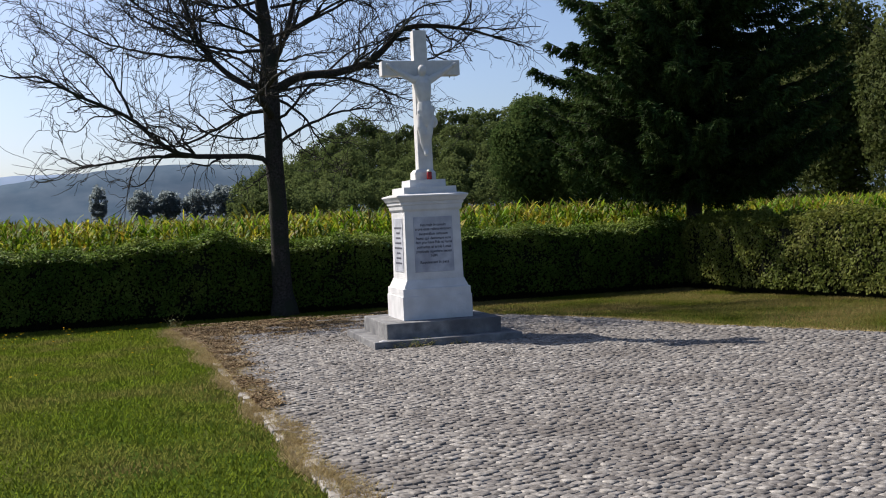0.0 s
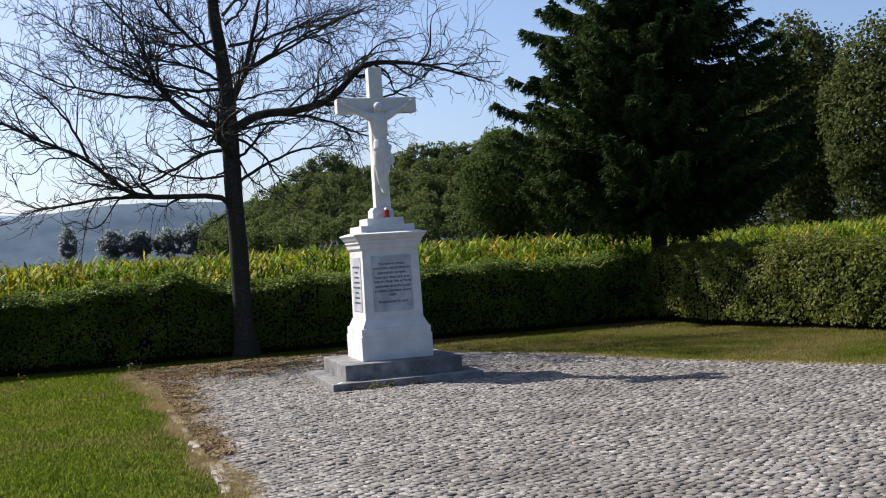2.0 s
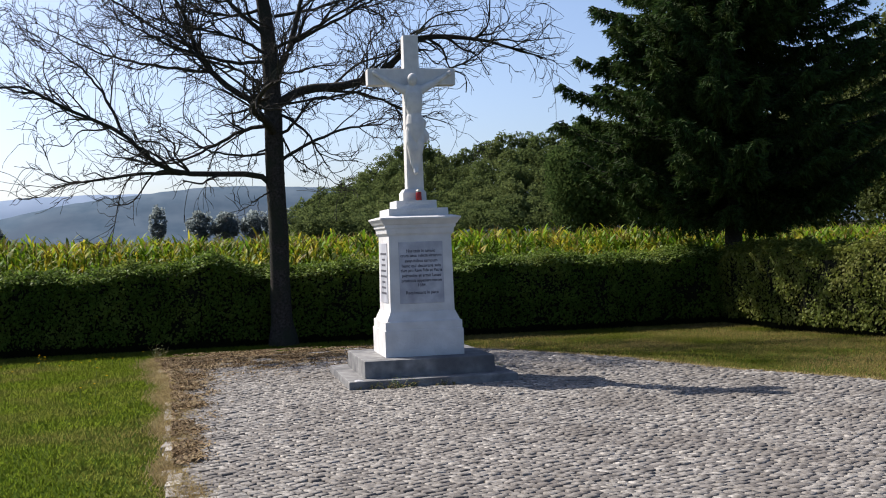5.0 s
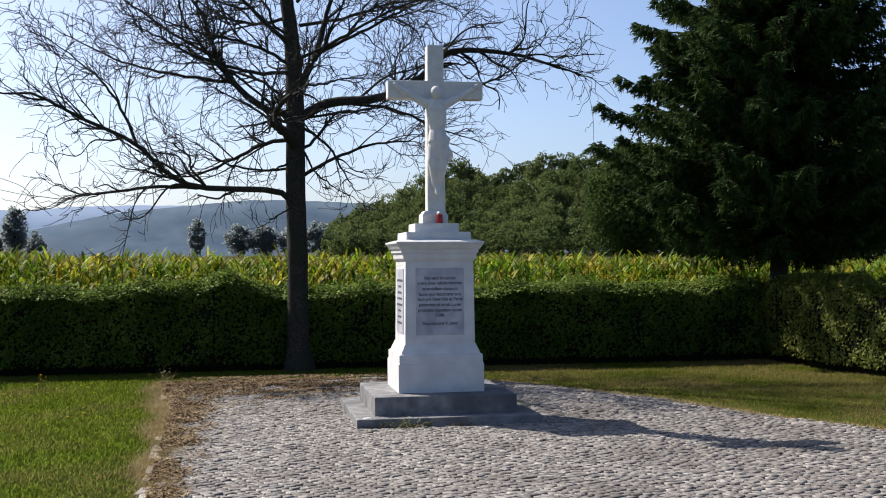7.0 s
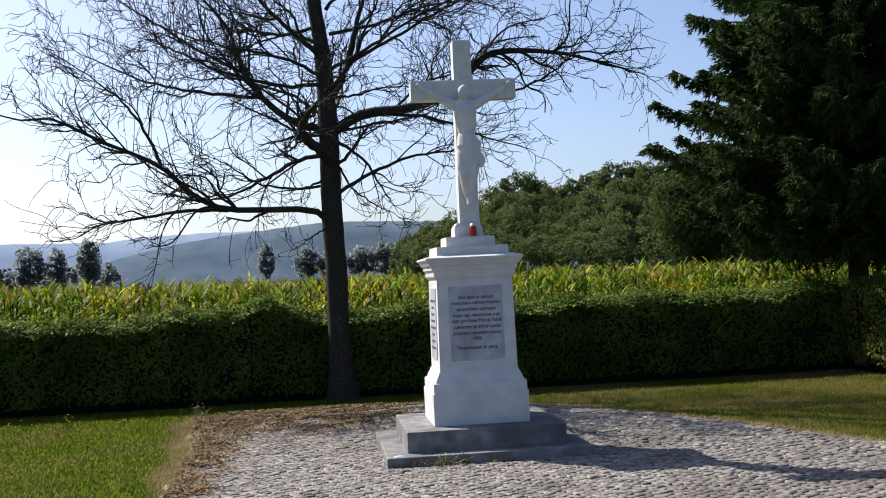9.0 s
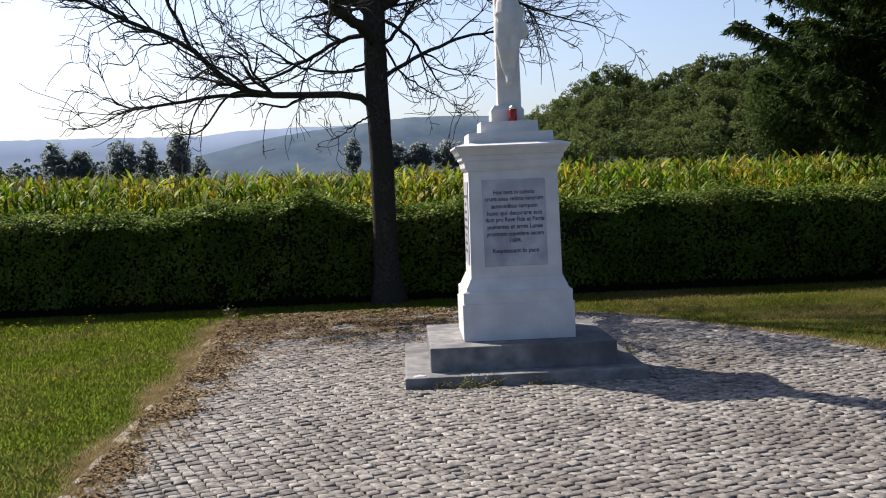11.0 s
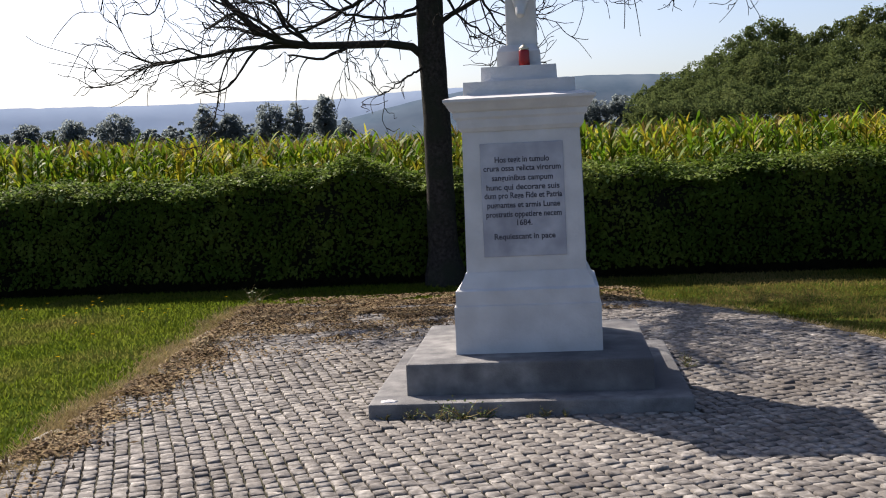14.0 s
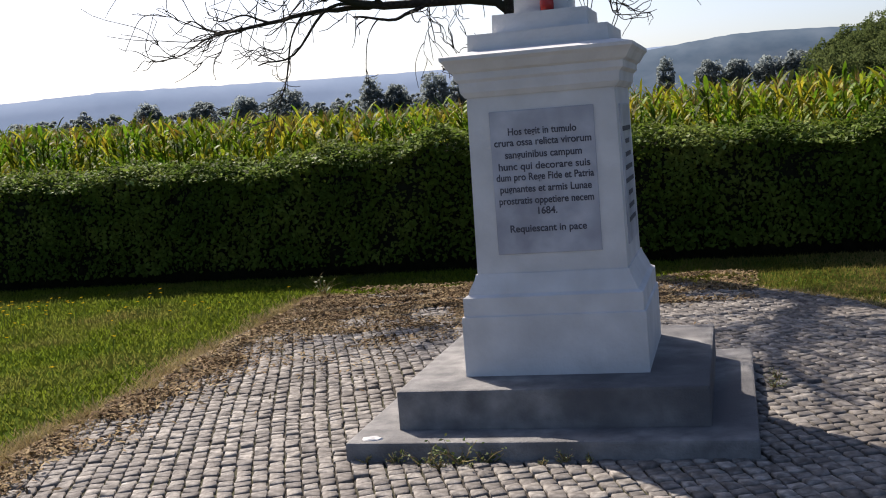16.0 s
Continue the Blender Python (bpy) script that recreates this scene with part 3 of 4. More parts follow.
limb([(0.28, 0, 4.5), (0.9, -0.2, 4.8), (1.7, -0.3, 5.2), (2.4, -0.4, 5.5)], 0.03, 0.007, 20)
limb([(-0.05, 0, 4.6), (-0.5, 0, 5.0), (-1.0, 0.1, 5.6), (-1.3, 0.1, 6.4)], 0.04, 0.01, 21)
limb([(0.0, 0, 3.15), (-0.2, -0.6, 3.3), (-0.35, -1.2, 3.35), (-0.42, -1.8, 3.3), (-0.36, -2.4, 3.35), (-0.2, -2.9, 3.5)], 0.075, 0.03, 22, 0.8)
limb([(0.0, 0, 3.8), (0.2, 0.9, 4.2), (0.3, 1.8, 4.9)], 0.035, 0.008, 23, 0.9)
limb([(-0.05, 0, 2.3), (-0.3, -0.2, 2.15), (-0.55, -0.3, 1.98)], 0.016, 0.004, 24, 0.4)
limb([(-0.05, 0, 2.95), (-0.4, -0.2, 2.8), (-0.8, -0.3, 2.75)], 0.02, 0.005, 25, 0.45)


limb([(-2.2, -0.5, 3.1), (-2.45, -0.5, 3.7), (-2.9, -0.45, 4.2), (-3.6, -0.4, 4.7)], 0.024, 0.006, 26, 0.9)
limb([(-1.12, 0.2, 4.45), (-1.7, 0.1, 4.75), (-2.4, 0.0, 5.2), (-3.0, 0.0, 5.6)], 0.026, 0.006, 27, 0.8)
limb([(-0.03, 0, 4.3), (-0.6, -0.3, 4.55), (-1.4, -0.5, 4.7), (-2.3, -0.6, 5.0)], 0.03, 0.006, 28, 0.8)
limb([(1.6, -0.3, 4.0), (2.3, -0.5, 3.95), (3.0, -0.5, 4.2), (3.6, -0.6, 4.75)], 0.024, 0.006, 29, 0.8)
limb([(0.05, 0.0, 3.2), (0.25, 0.2, 2.85), (0.55, 0.3, 2.6), (1.0, 0.3, 2.35)], 0.018, 0.005, 30, 0.6)


g = np.random.default_rng(40)
for k in range(18):
    z, a = 2.7 + 0.17 * k, 2.4 * k + 0.5
    flat = np.array([math.cos(a), 0.8 * math.sin(a), 0])
    size = g.uniform(1.5, 2.6)
    bow = g.uniform(-0.12, 0.25)
    ctrl = [np.array([0, 0, z]) + flat * size * f + np.array([0, 0, size * (bow * math.sin(f * 3) + 0.3 * f * f)]) + g.normal(0, 0.06 * f, 3) for f in (0.02, 0.3, 0.6, 0.85, 1.0)]
    limb(ctrl, g.uniform(0.018, 0.032), 0.006, 300 + k, 0.95)


# ---- spruce ----
def spruce(at, height, seed):
    gen = np.random.default_rng(seed)
    ob = thing("spruce_tree", "tall dark green spruce with drooping branches behind the hedge corner", "tree", at)
    pts = np.array([(0.02 * math.sin(z), 0.02 * math.cos(z * 1.3), z) for z in np.linspace(-0.05, height, 20)])
    V, F = tubes([(pts, np.interp(pts[:, 2], [0, 0.4, height], [0.24, 0.18, 0.02]))], 10)
    part("trunk", raw("trunk", V, F, True), M_BARK, ob)
    wood, P, D = [], [], []
    z = 1.95
    while z < height - 0.2:
        reach = np.interp(z, [1.75, 2.1, 2.6, 3.4, 4.8, 6.2, 8.2, height], [0.9, 1.7, 3.0, 3.55, 3.2, 2.5, 1.6, 0.12])
        for k in range(5 if z < 2.3 else (9 if z < 6.8 else 6)):
            a = gen.uniform(0, 2 * math.pi)
            L = reach * gen.uniform(0.68, 1.05) * (1 - 0.4 * max(0.0, math.cos(a)) * min(1.0, max(0.0, z - 5.4) / 2))
            d = np.array([math.cos(a), math.sin(a), 0])
            t = np.linspace(0, 1, 9)[:, None]
            droop = -0.16 * L * gen.uniform(0.6, 1.5)
            line = np.array([0, 0, z]) + d * L * t + np.array([0, 0, 1]) * (droop * np.sin(t * 2.4) + 0.09 * L * t ** 4)
            line += gen.normal(0, 0.02, line.shape) * t
            wood.append((line, np.linspace(0.03, 0.006, 9)))
            side = np.array([-d[1], d[0], 0])
            for q in np.arange(0.12, 1.0, 0.055 / max(0.5, L) * 1.3):
                c = np.array([np.interp(q, t[:, 0], line[:, m]) for m in range(3)])
                for sgn in (-1, 1):
                    if gen.uniform() < 0.12:
                        continue
                    bl = (0.62 - 0.42 * q) * gen.uniform(0.5, 1.2)
                    e = c + side * sgn * bl * 0.62 + d * bl * 0.55 + np.array([0, 0, -bl * gen.uniform(0.15, 0.75)])
                    m = 9
                    s = np.linspace(0.05, 1, m)[:, None]
                    P.append(c + (e - c) * s)
                    D.append(np.repeat(unit(e - c)[None], m, 0))
        z += 0.21
    P, D = np.concatenate(P), np.concatenate(D)
    # needle tufts: two crossed slim blades at each place
    out_v = []
    for turn in range(3):
        n = len(P)
        r = unit(gen.normal(0, 1, (n, 3)))
        lat = unit(np.cross(D, r))
        tip = unit(D * 0.9 + lat * 0.75 + np.array([0, 0, -0.12]))
        w = unit(np.cross(tip, gen.normal(0, 1, (n, 3))))
        ln = gen.uniform(0.08, 0.16, n)[:, None]
        q = P + gen.normal(0, 0.014, P.shape)
        out_v.append(np.stack([q - w * 0.018, q + w * 0.018, q + tip * ln], 1))
    V = np.concatenate(out_v).reshape(-1, 3)
    tagged(part("needles", raw("needles", V, np.arange(len(V)).reshape(-1, 3)), M_NEEDLE, ob, "dense dark green needles"), kind="stuff")
    V, F = tubes(wood, 4)
    tagged(part("branch_work", raw("branch_work", V, F), M_BARK, ob), kind="stuff")
    return ob


spruce((7.15, 6.75, 0), 11.2, 31).scale = (0.95, 0.95, 0.95)


# ---- corn field ----
def corn_field():
    gen = np.random.default_rng(41)
    spots = []
    y = 8.3
    while y < 95:
        x0, x1 = -0.75 * (y + 14) - 4, 0.95 * (y + 14) + 4
        step = 0.14 if y < 12 else (0.24 if y < 18 else (0.5 if y < 35 else 1.0))
        xs = np.arange(x0, x1, step)
        spots.append(np.stack([xs + gen.uniform(-0.05, 0.05, len(xs)), y + gen.uniform(-0.07, 0.07, len(xs))], 1))
        y += 0.75 if y < 12 else (0.9 if y < 22 else (1.8 if y < 45 else 4.0))
    spots = np.concatenate(spots)
    n = len(spots)
    tall = gen.normal(1.51, 0.06, n) - 0.02 * np.clip(spots[:, 0], -9, 9) + 0.06 * np.sin(spots[:, 0] * 0.35)
    Vs, Fs, base = [], [], 0
    # leaves: arched blades in three spans
    k = 20
    lev = np.linspace(0.45, 1.0, k)
    for j in range(k):
        a = gen.uniform(0, 2 * math.pi, n)
        d = np.stack([np.cos(a), np.sin(a), 0 * a], 1)
        s = np.stack([-np.sin(a), np.cos(a), 0 * a], 1)
        L = gen.uniform(0.22, 0.44, n) * (1.1 - 0.3 * lev[j])
        up = gen.uniform(0.6, 1.45, n)
        w = gen.uniform(0.015, 0.031, n)
        root = np.concatenate([spots, (tall * lev[j])[:, None]], 1)
        rows = []
        for t, ww in ((0.0, 0.55), (0.35, 1.0), (0.7, 0.75), (1.0, 0.06)):
            c = root + d * (0.62 * L * t)[:, None] + np.array([0, 0, 1.0]) * (L * (up * t - (0.16 + up * 0.28) * t * t))[:, None]
            rows += [c - s * (w * ww)[:, None], c + s * (w * ww)[:, None] + np.array([0, 0, 0.008])]
        V = np.stack(rows, 1).reshape(-1, 3)
        f = np.array([[0, 1, 3, 2], [2, 3, 5, 4], [4, 5, 7, 6]])
        F = (np.arange(n)[:, None, None] * 8 + f[None]).reshape(-1, 4) + base
        Vs.append(V)
        Fs.append(F)
        base += len(V)
    # stalks
    top = np.concatenate([spots, tall[:, None]], 1)
    ring = []
    for z in (0.0, 0.95):
        for c, sn in ((1, 0), (-0.5, 0.87), (-0.5, -0.87)):
            q = top.copy()
            q[:, 2] *= z
            q[:, 0] += 0.012 * c
            q[:, 1] += 0.012 * sn
            ring.append(q)
    V = np.stack(ring, 1).reshape(-1, 3)
    f = np.array([[0, 1, 4, 3], [1, 2, 5, 4], [2, 0, 3, 5]])
    Fs.append((np.arange(n)[:, None, None] * 6 + f[None]).reshape(-1, 4) + base)
    Vs.append(V)
    field = thing("corn_field", "ripening green and yellow corn standing behind the hedge", "corn field", kind="stuff")
    tagged(part("corn_leaves", raw("corn_leaves", np.concatenate(Vs), np.concatenate(Fs)), M_CORN, field), kind="stuff")
    # tassels
    T = []
    some = gen.uniform(0, 1, n) < np.interp(spots[:, 1], [9, 25], [0.85, 1.0])
    for j in range(4):
        a = gen.uniform(0, 2 * math.pi, n)
        tip = top + np.stack([np.cos(a) * 0.06, np.sin(a) * 0.06, gen.uniform(0.1, 0.2, n)], 1)
        s = np.stack([-np.sin(a), np.cos(a), 0 * a], 1) * 0.007
        T.append(np.stack([top - s, top + s, tip], 1)[some])
    T = np.concatenate(T).reshape(-1, 3)
    tagged(part("corn_tassels", raw("corn_tassels", T, np.arange(len(T)).reshape(-1, 3)), M_TASSEL, field), kind="stuff")


corn_field()


# ---- woods, far trees, hills ----
def crown_points(gen, centre, rx, rz, lumps, per, shell=0.5):
    """Leaf places on many lumps packed into an uneven crown."""
    P, N = [], []
    for _ in range(lumps):
        d = unit(gen.normal(0, 1, 3))
        c = centre + d * np.array([rx, rx, rz]) * gen.uniform(0.35, 0.85)
        r = rx * gen.uniform(0.17, 0.34)
        q = unit(gen.normal(0, 1, (per, 3)))
        q[:, 2] = np.where(q[:, 2] < -0.5, -q[:, 2], q[:, 2])
        P.append(c + q * r * gen.uniform(0.75, 1.12, (per, 1)) * np.array([1, 1, 0.8]))
        N.append(q)
    if not shell:
        return np.concatenate(P), np.concatenate(N)
    q = unit(gen.normal(0, 1, (int(lumps * per * shell), 3)))
    wave = 1 + 0.16 * np.sin(q[:, :1] * 7 + centre[0]) * np.sin(q[:, 2:] * 6 + centre[1]) + gen.normal(0, 0.07, (len(q), 1))
    P.append(centre + q * np.array([rx, rx, rz]) * 0.88 * wave)
    N.append(q)
    return np.concatenate(P), np.concatenate(N)


def polar(bearing, dist):
    """A place by its bearing to the right of straight ahead, from the middle of the way."""
    a = radians(bearing)
    return np.array([-1.5 + dist * math.sin(a), -11 + dist * math.cos(a), 0.0])


def woods():
    gen = np.random.default_rng(51)
    P, N = [], []
    sky_line = [[4.2, 5.5, 6.9, 8, 8.8, 9.5, 10.6, 11.7, 12.3, 14, 14.9, 15.4, 16.8, 17.3, 19, 24, 32], [2.4, 3.2, 3.75, 4.2, 4.7, 5.4, 5.6, 5.3, 4.8, 5.3, 5.95, 5.85, 5.6, 5.85, 6.1, 6.4, 6.9]]
    for up, dist in ((1.0, 238), (0.86, 228), (0.73, 219), (0.6, 210), (0.47, 202)):
        for b in np.arange(4.3, 29, 0.6):
            b = b + gen.uniform(-0.25, 0.25)
            d = dist + gen.uniform(-5, 5)
            c = polar(b, d)
            h = d * math.tan(radians(np.interp(b, *sky_line))) * up * gen.uniform(0.95, 1.02)
            rx = min(2.9, h * 0.3) * gen.uniform(0.75, 1.2)
            rz = min(h * 0.34, 4.2) * gen.uniform(0.8, 1.1)
            p, q = crown_points(gen, c + np.array([0, 0, h - rz * 1.02]), rx, rz, 28, 60, 0.8)
            P.append(p)
            N.append(q)
    for b in np.arange(4.3, 29, 0.55):
        h = gen.uniform(6.2, 8.4)
        p, q = crown_points(gen, polar(b, 192 + gen.uniform(-3, 3)) + np.array([0, 0, h * 0.5]), gen.uniform(1.6, 2.8), h * 0.5, 16, 50, 0.6)
        P.append(p)
        N.append(q)
    V, F = leaves(np.concatenate(P), np.concatenate(N), 0.26, 1.2, 1.4, gen)
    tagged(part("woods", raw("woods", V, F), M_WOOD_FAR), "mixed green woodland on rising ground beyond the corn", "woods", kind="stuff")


woods()


def leafy_tree(name, label, at, height, rx, mat, seed, leaf, lumps=26, per=110, bare=0.25, group="", shell=0.5, spread=0.7):
    gen = np.random.default_rng(seed)
    ob = thing(name, label, "tree", at, group=group)
    lines = [(np.array([(0, 0, -0.3), (0.1, 0, height * 0.3), (0, 0.1, height * 0.8)]), [height * 0.022, height * 0.018, height * 0.006])]
    for _ in range(9):
        z = gen.uniform(0.25, 0.6) * height
        a = gen.uniform(0, 6.28)
        lines.append((wander((0, 0, z), (math.cos(a) * rx * 0.8, math.sin(a) * rx * 0.8, z + height * 0.25), 5, gen, 0.1), np.linspace(height * 0.009, height * 0.002, 5)))
    V, F = tubes(lines, 6)
    part("trunk", raw("trunk", V, F, True), M_BARK, ob)
    rz = height * (1 - bare) / 2
    p, q = crown_points(gen, np.array([0, 0, height - rz * 1.0]), rx, rz * 0.95, lumps, per, shell)
    V, F = leaves(p, q, leaf, spread, 1.4, gen)
    tagged(part("crown", raw("crown", V, F), mat, ob, "uneven leafy crown"), kind="stuff")
    return ob


leafy_tree("deciduous_tree", "round dark green leafy tree beyond the corn", polar(19.4, 115), 13.7, 5.2, M_DECID, 61, 0.24, 80, 260, 0.05)
leafy_tree("deciduous_tree", "round dark green leafy tree beyond the corn", polar(22.5, 110), 12.6, 4.6, M_DECID, 62, 0.24, 60, 260, 0.05)
for k, (b, d, h, r) in enumerate([(34.2, 62, 13.2, 3.0), (38.3, 58, 11.9, 3.6), (30.8, 70, 11.6, 3.4)]):
    leafy_tree("deciduous_tree", "olive green sunlit tree beyond the corn", polar(b, d), h, r, M_WOOD_OLIVE, 70 + k, 0.15, 90, 320, 0.0)
FIELD_RISE = 2.6
for k, (b, top, r) in enumerate([(-2.27, 2.72, 1.7), (-0.25, 2.4, 2.6), (1.0, 2.3, 2.8), (2.4, 2.35, 2.8), (3.6, 2.5, 2.9), (-10.65, 3.22, 2.3), (-12.1, 2.9, 1.8), (-13.3, 2.95, 2.9),
                                 (-15.2, 2.5, 2.6), (-16.4, 2.95, 2.2), (-20.5, 2.72, 3.4), (-22.5, 2.5, 2.6), (-24.5, 2.4, 2.8), (-27, 2.5, 2.6)]):
    at = polar(b, 215)
    at[2] = FIELD_RISE
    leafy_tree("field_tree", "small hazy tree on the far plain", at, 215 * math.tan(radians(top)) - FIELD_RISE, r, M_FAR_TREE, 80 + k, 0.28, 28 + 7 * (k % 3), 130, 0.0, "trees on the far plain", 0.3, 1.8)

# the plain beyond the corn climbs gently towards the woods
bs, ds = np.linspace(-75, 75, 61), np.array([95, 120, 150, 185, 215, 260, 420, 1400])
V = np.array([[(*polar(b, d)[:2], z + 0.25 * noise.noise(Vector((b * 0.3, d * 0.02, 0)))) for b in bs] for d, z in zip(ds, [-0.4, 0.3, 1.1, 2.0, FIELD_RISE, 3.0, 3.4, 3.0])]).reshape(-1, 3)
i, k = np.meshgrid(np.arange(len(ds) - 1), np.arange(len(bs) - 1), indexing="ij")
a = i * len(bs) + k
tagged(part("ground", raw("ground", V, np.stack([a, a + 1, a + len(bs) + 1, a + len(bs)], -1).reshape(-1, 4), True), M_STUBBLE), "brownish ripe field rising gently beyond the corn", "field", kind="structure")


def far_shrubs():
    gen = np.random.default_rng(99)
    P, N = [], []
    for b in np.arange(-33, -9.5, 0.3):
        h = gen.uniform(4.4, 6.4)
        c = polar(b + gen.uniform(-0.2, 0.2), 232 + gen.uniform(-6, 6))
        p, q = crown_points(gen, c + np.array([0, 0, FIELD_RISE + h * 0.5]), gen.uniform(1.6, 2.6), h * 0.5, 14, 60, 0.0)
        P.append(p)
        N.append(q)
    V, F = leaves(np.concatenate(P), np.concatenate(N), 0.34, 1.8, 1.3, gen)
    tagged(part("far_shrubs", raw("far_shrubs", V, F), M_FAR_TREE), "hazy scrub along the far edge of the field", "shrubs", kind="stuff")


far_shrubs()


def ridge(name, label, dist, profile, mat, seed):
    """A long far hill: a sloping face with a wooded, uneven crest."""
    bs = np.linspace(-60, 60, 481)
    rows = []
    for f, back in ((0.0, -0.12), (0.35, -0.07), (0.7, -0.03), (1.0, 0.0), (0.6, 0.1)):
        r = []
        for b in bs:
            e = np.interp(b, *profile)
            rough = 0.05 * noise.noise(Vector((b * 1.4, seed, 0))) + 0.03 * noise.noise(Vector((b * 6, seed, 3)))
            h = dist * math.tan(radians(e + rough)) * f + 1.5
            p = polar(b, dist * (1 + back))
            r.append((p[0], p[1], h if f else -2))
        rows.append(r)
    V = np.array(rows).reshape(-1, 3)
    m = len(bs)
    i, k = np.meshgrid(np.arange(4), np.arange(m - 1), indexing="ij")
    a = i * m + k
    tagged(part(name, raw(name, V, np.stack([a, a + 1, a + m + 1, a + m], -1).reshape(-1, 4), True), mat), label, "hill", kind="structure")


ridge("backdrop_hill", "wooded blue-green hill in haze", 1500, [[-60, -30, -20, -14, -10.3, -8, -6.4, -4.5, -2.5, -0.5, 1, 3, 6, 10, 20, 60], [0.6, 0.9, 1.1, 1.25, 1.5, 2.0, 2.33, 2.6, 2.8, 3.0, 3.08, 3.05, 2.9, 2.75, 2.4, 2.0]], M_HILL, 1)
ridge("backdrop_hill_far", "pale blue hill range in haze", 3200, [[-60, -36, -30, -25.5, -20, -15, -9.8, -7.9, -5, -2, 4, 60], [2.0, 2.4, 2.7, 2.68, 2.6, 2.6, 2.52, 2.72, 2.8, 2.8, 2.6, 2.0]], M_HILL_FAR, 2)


# ---- lawn ----
def blades(spots, h, lean, width, gen):
    n = len(spots)
    a = gen.uniform(0, 2 * math.pi, n)
    hh = h * gen.uniform(0.55, 1.35, n)
    tip = spots + np.stack([np.cos(a) * hh * lean, np.sin(a) * hh * lean, hh], 1)
    s = np.stack([-np.sin(a), np.cos(a), 0 * a], 1) * width
    return np.stack([spots - s, spots + s, tip], 1).reshape(-1, 3)


def strew(x0, x1, y0, y1, n, gen, z=-0.035):
    y = gen.uniform(y0, y1, n)
    return np.stack([gen.uniform(x0, x1, n), y, fall(y) + z], 1)


gen = np.random.default_rng(91)
a = strew(-9.5, -2.3, -9.5, 6.0, 200000, gen)
edge = pavement_left(a[:, 1]) - 0.02 + 0.07 * np.sin(a[:, 1] * 3.1) + 0.05 * np.sin(a[:, 1] * 9.7)
a = a[a[:, 0] < edge - 0.05]
b = strew(0.3, 8.2, -6, 6.2, 170000, gen)
lim = np.array([pavement_right(v) for v in b[:, 1]])
b = b[(b[:, 0] > lim + 0.03 * np.sin(b[:, 1] * 7)) & (b[:, 0] < 8.0)]
c = strew(-3.0, 0.6, 4.45, 6.0, 9000, gen)
V = blades(b, 0.032, 0.7, 0.0042, gen)
tagged(part("lawn_grass", raw("lawn_grass", V, np.arange(len(V)).reshape(-1, 3)), M_GRASS_DRY), "short mown grass, dry and yellowed in patches", "grass", kind="stuff")
V = blades(np.concatenate([a, c]), 0.034, 0.9, 0.0058, gen)
tagged(part("lawn_grass", raw("lawn_grass", V, np.arange(len(V)).reshape(-1, 3)), M_GRASS), "short mown grass, green with dry patches", "grass", kind="stuff")

# dry strip along the paving
n = 36000
y = gen.uniform(-9, 4.5, n)
x = pavement_left(y) - 0.02 + gen.normal(-0.05, 1.0, n) * np.interp(y, [-4, 3], [0.065, 0.13]) + 0.06 * np.sin(y * 3.1)
V = blades(np.stack([x, y, fall(y) - 0.02], 1), 0.035, 1.3, 0.004, gen)
yr = gen.uniform(-4, 4.4, 9000)
xr = np.array([pavement_right(v) for v in yr]) + gen.normal(0.02, 0.07, len(yr))
V = np.concatenate([V, blades(np.stack([xr, yr, fall(yr) - 0.02], 1), 0.03, 1.3, 0.004, gen)])
tagged(part("dry_grass_edge", raw("dry_grass_edge", V, np.arange(len(V)).reshape(-1, 3)), M_STRAW), "yellowed dry grass along the edge of the paving", "dry grass", kind="stuff")

# leaf litter behind the cross
n = 80000
x = gen.normal(-1.85, 0.85, n)
y = 4.45 - np.abs(gen.normal(0, 1.15, n))
far = gen.uniform(0, 1, n) < 0.3
x = np.where(far, gen.uniform(-2.8, 1.0, n), x)
y = np.where(far, gen.uniform(3.2, 4.8, n), y)
keep = (x > pavement_left(y) - 0.1) & (x < 2.0)
pts = np.stack([x, y, fall(y) + 0.006 + gen.uniform(0, 0.012, n)], 1)[keep]
clump = np.array([noise.noise(Vector((p[0] * 2.2, p[1] * 3.5, 0))) for p in pts])
pts = pts[clump > 0.06 + gen.normal(0, 0.2, len(pts))]
# drifted along the edge of the lawn
n = 26000
y = gen.uniform(-4.5, 3.8, n)
x = pavement_left(y) - 0.05 + np.abs(gen.normal(0, 1.0, n)) * np.interp(y, [-4, 0, 3], [0.1, 0.2, 0.42])
drift = np.stack([x, y, fall(y) + 0.006 + gen.uniform(0, 0.014, n)], 1)
clump = np.array([noise.noise(Vector((p[0] * 3.0, p[1] * 2.5, 4))) for p in drift])
pts = np.concatenate([pts, drift[clump > 0.05 + gen.normal(0, 0.22, n)]])
V, F = leaves(pts, np.tile([0, 0, 1.0], (len(pts), 1)), 0.014, 0.35, 3.2, gen)
tagged(part("leaf_litter", raw("leaf_litter", V, F), M_LITTER), "brown fallen leaves and dry stalks on the paving", "leaf litter", kind="stuff")


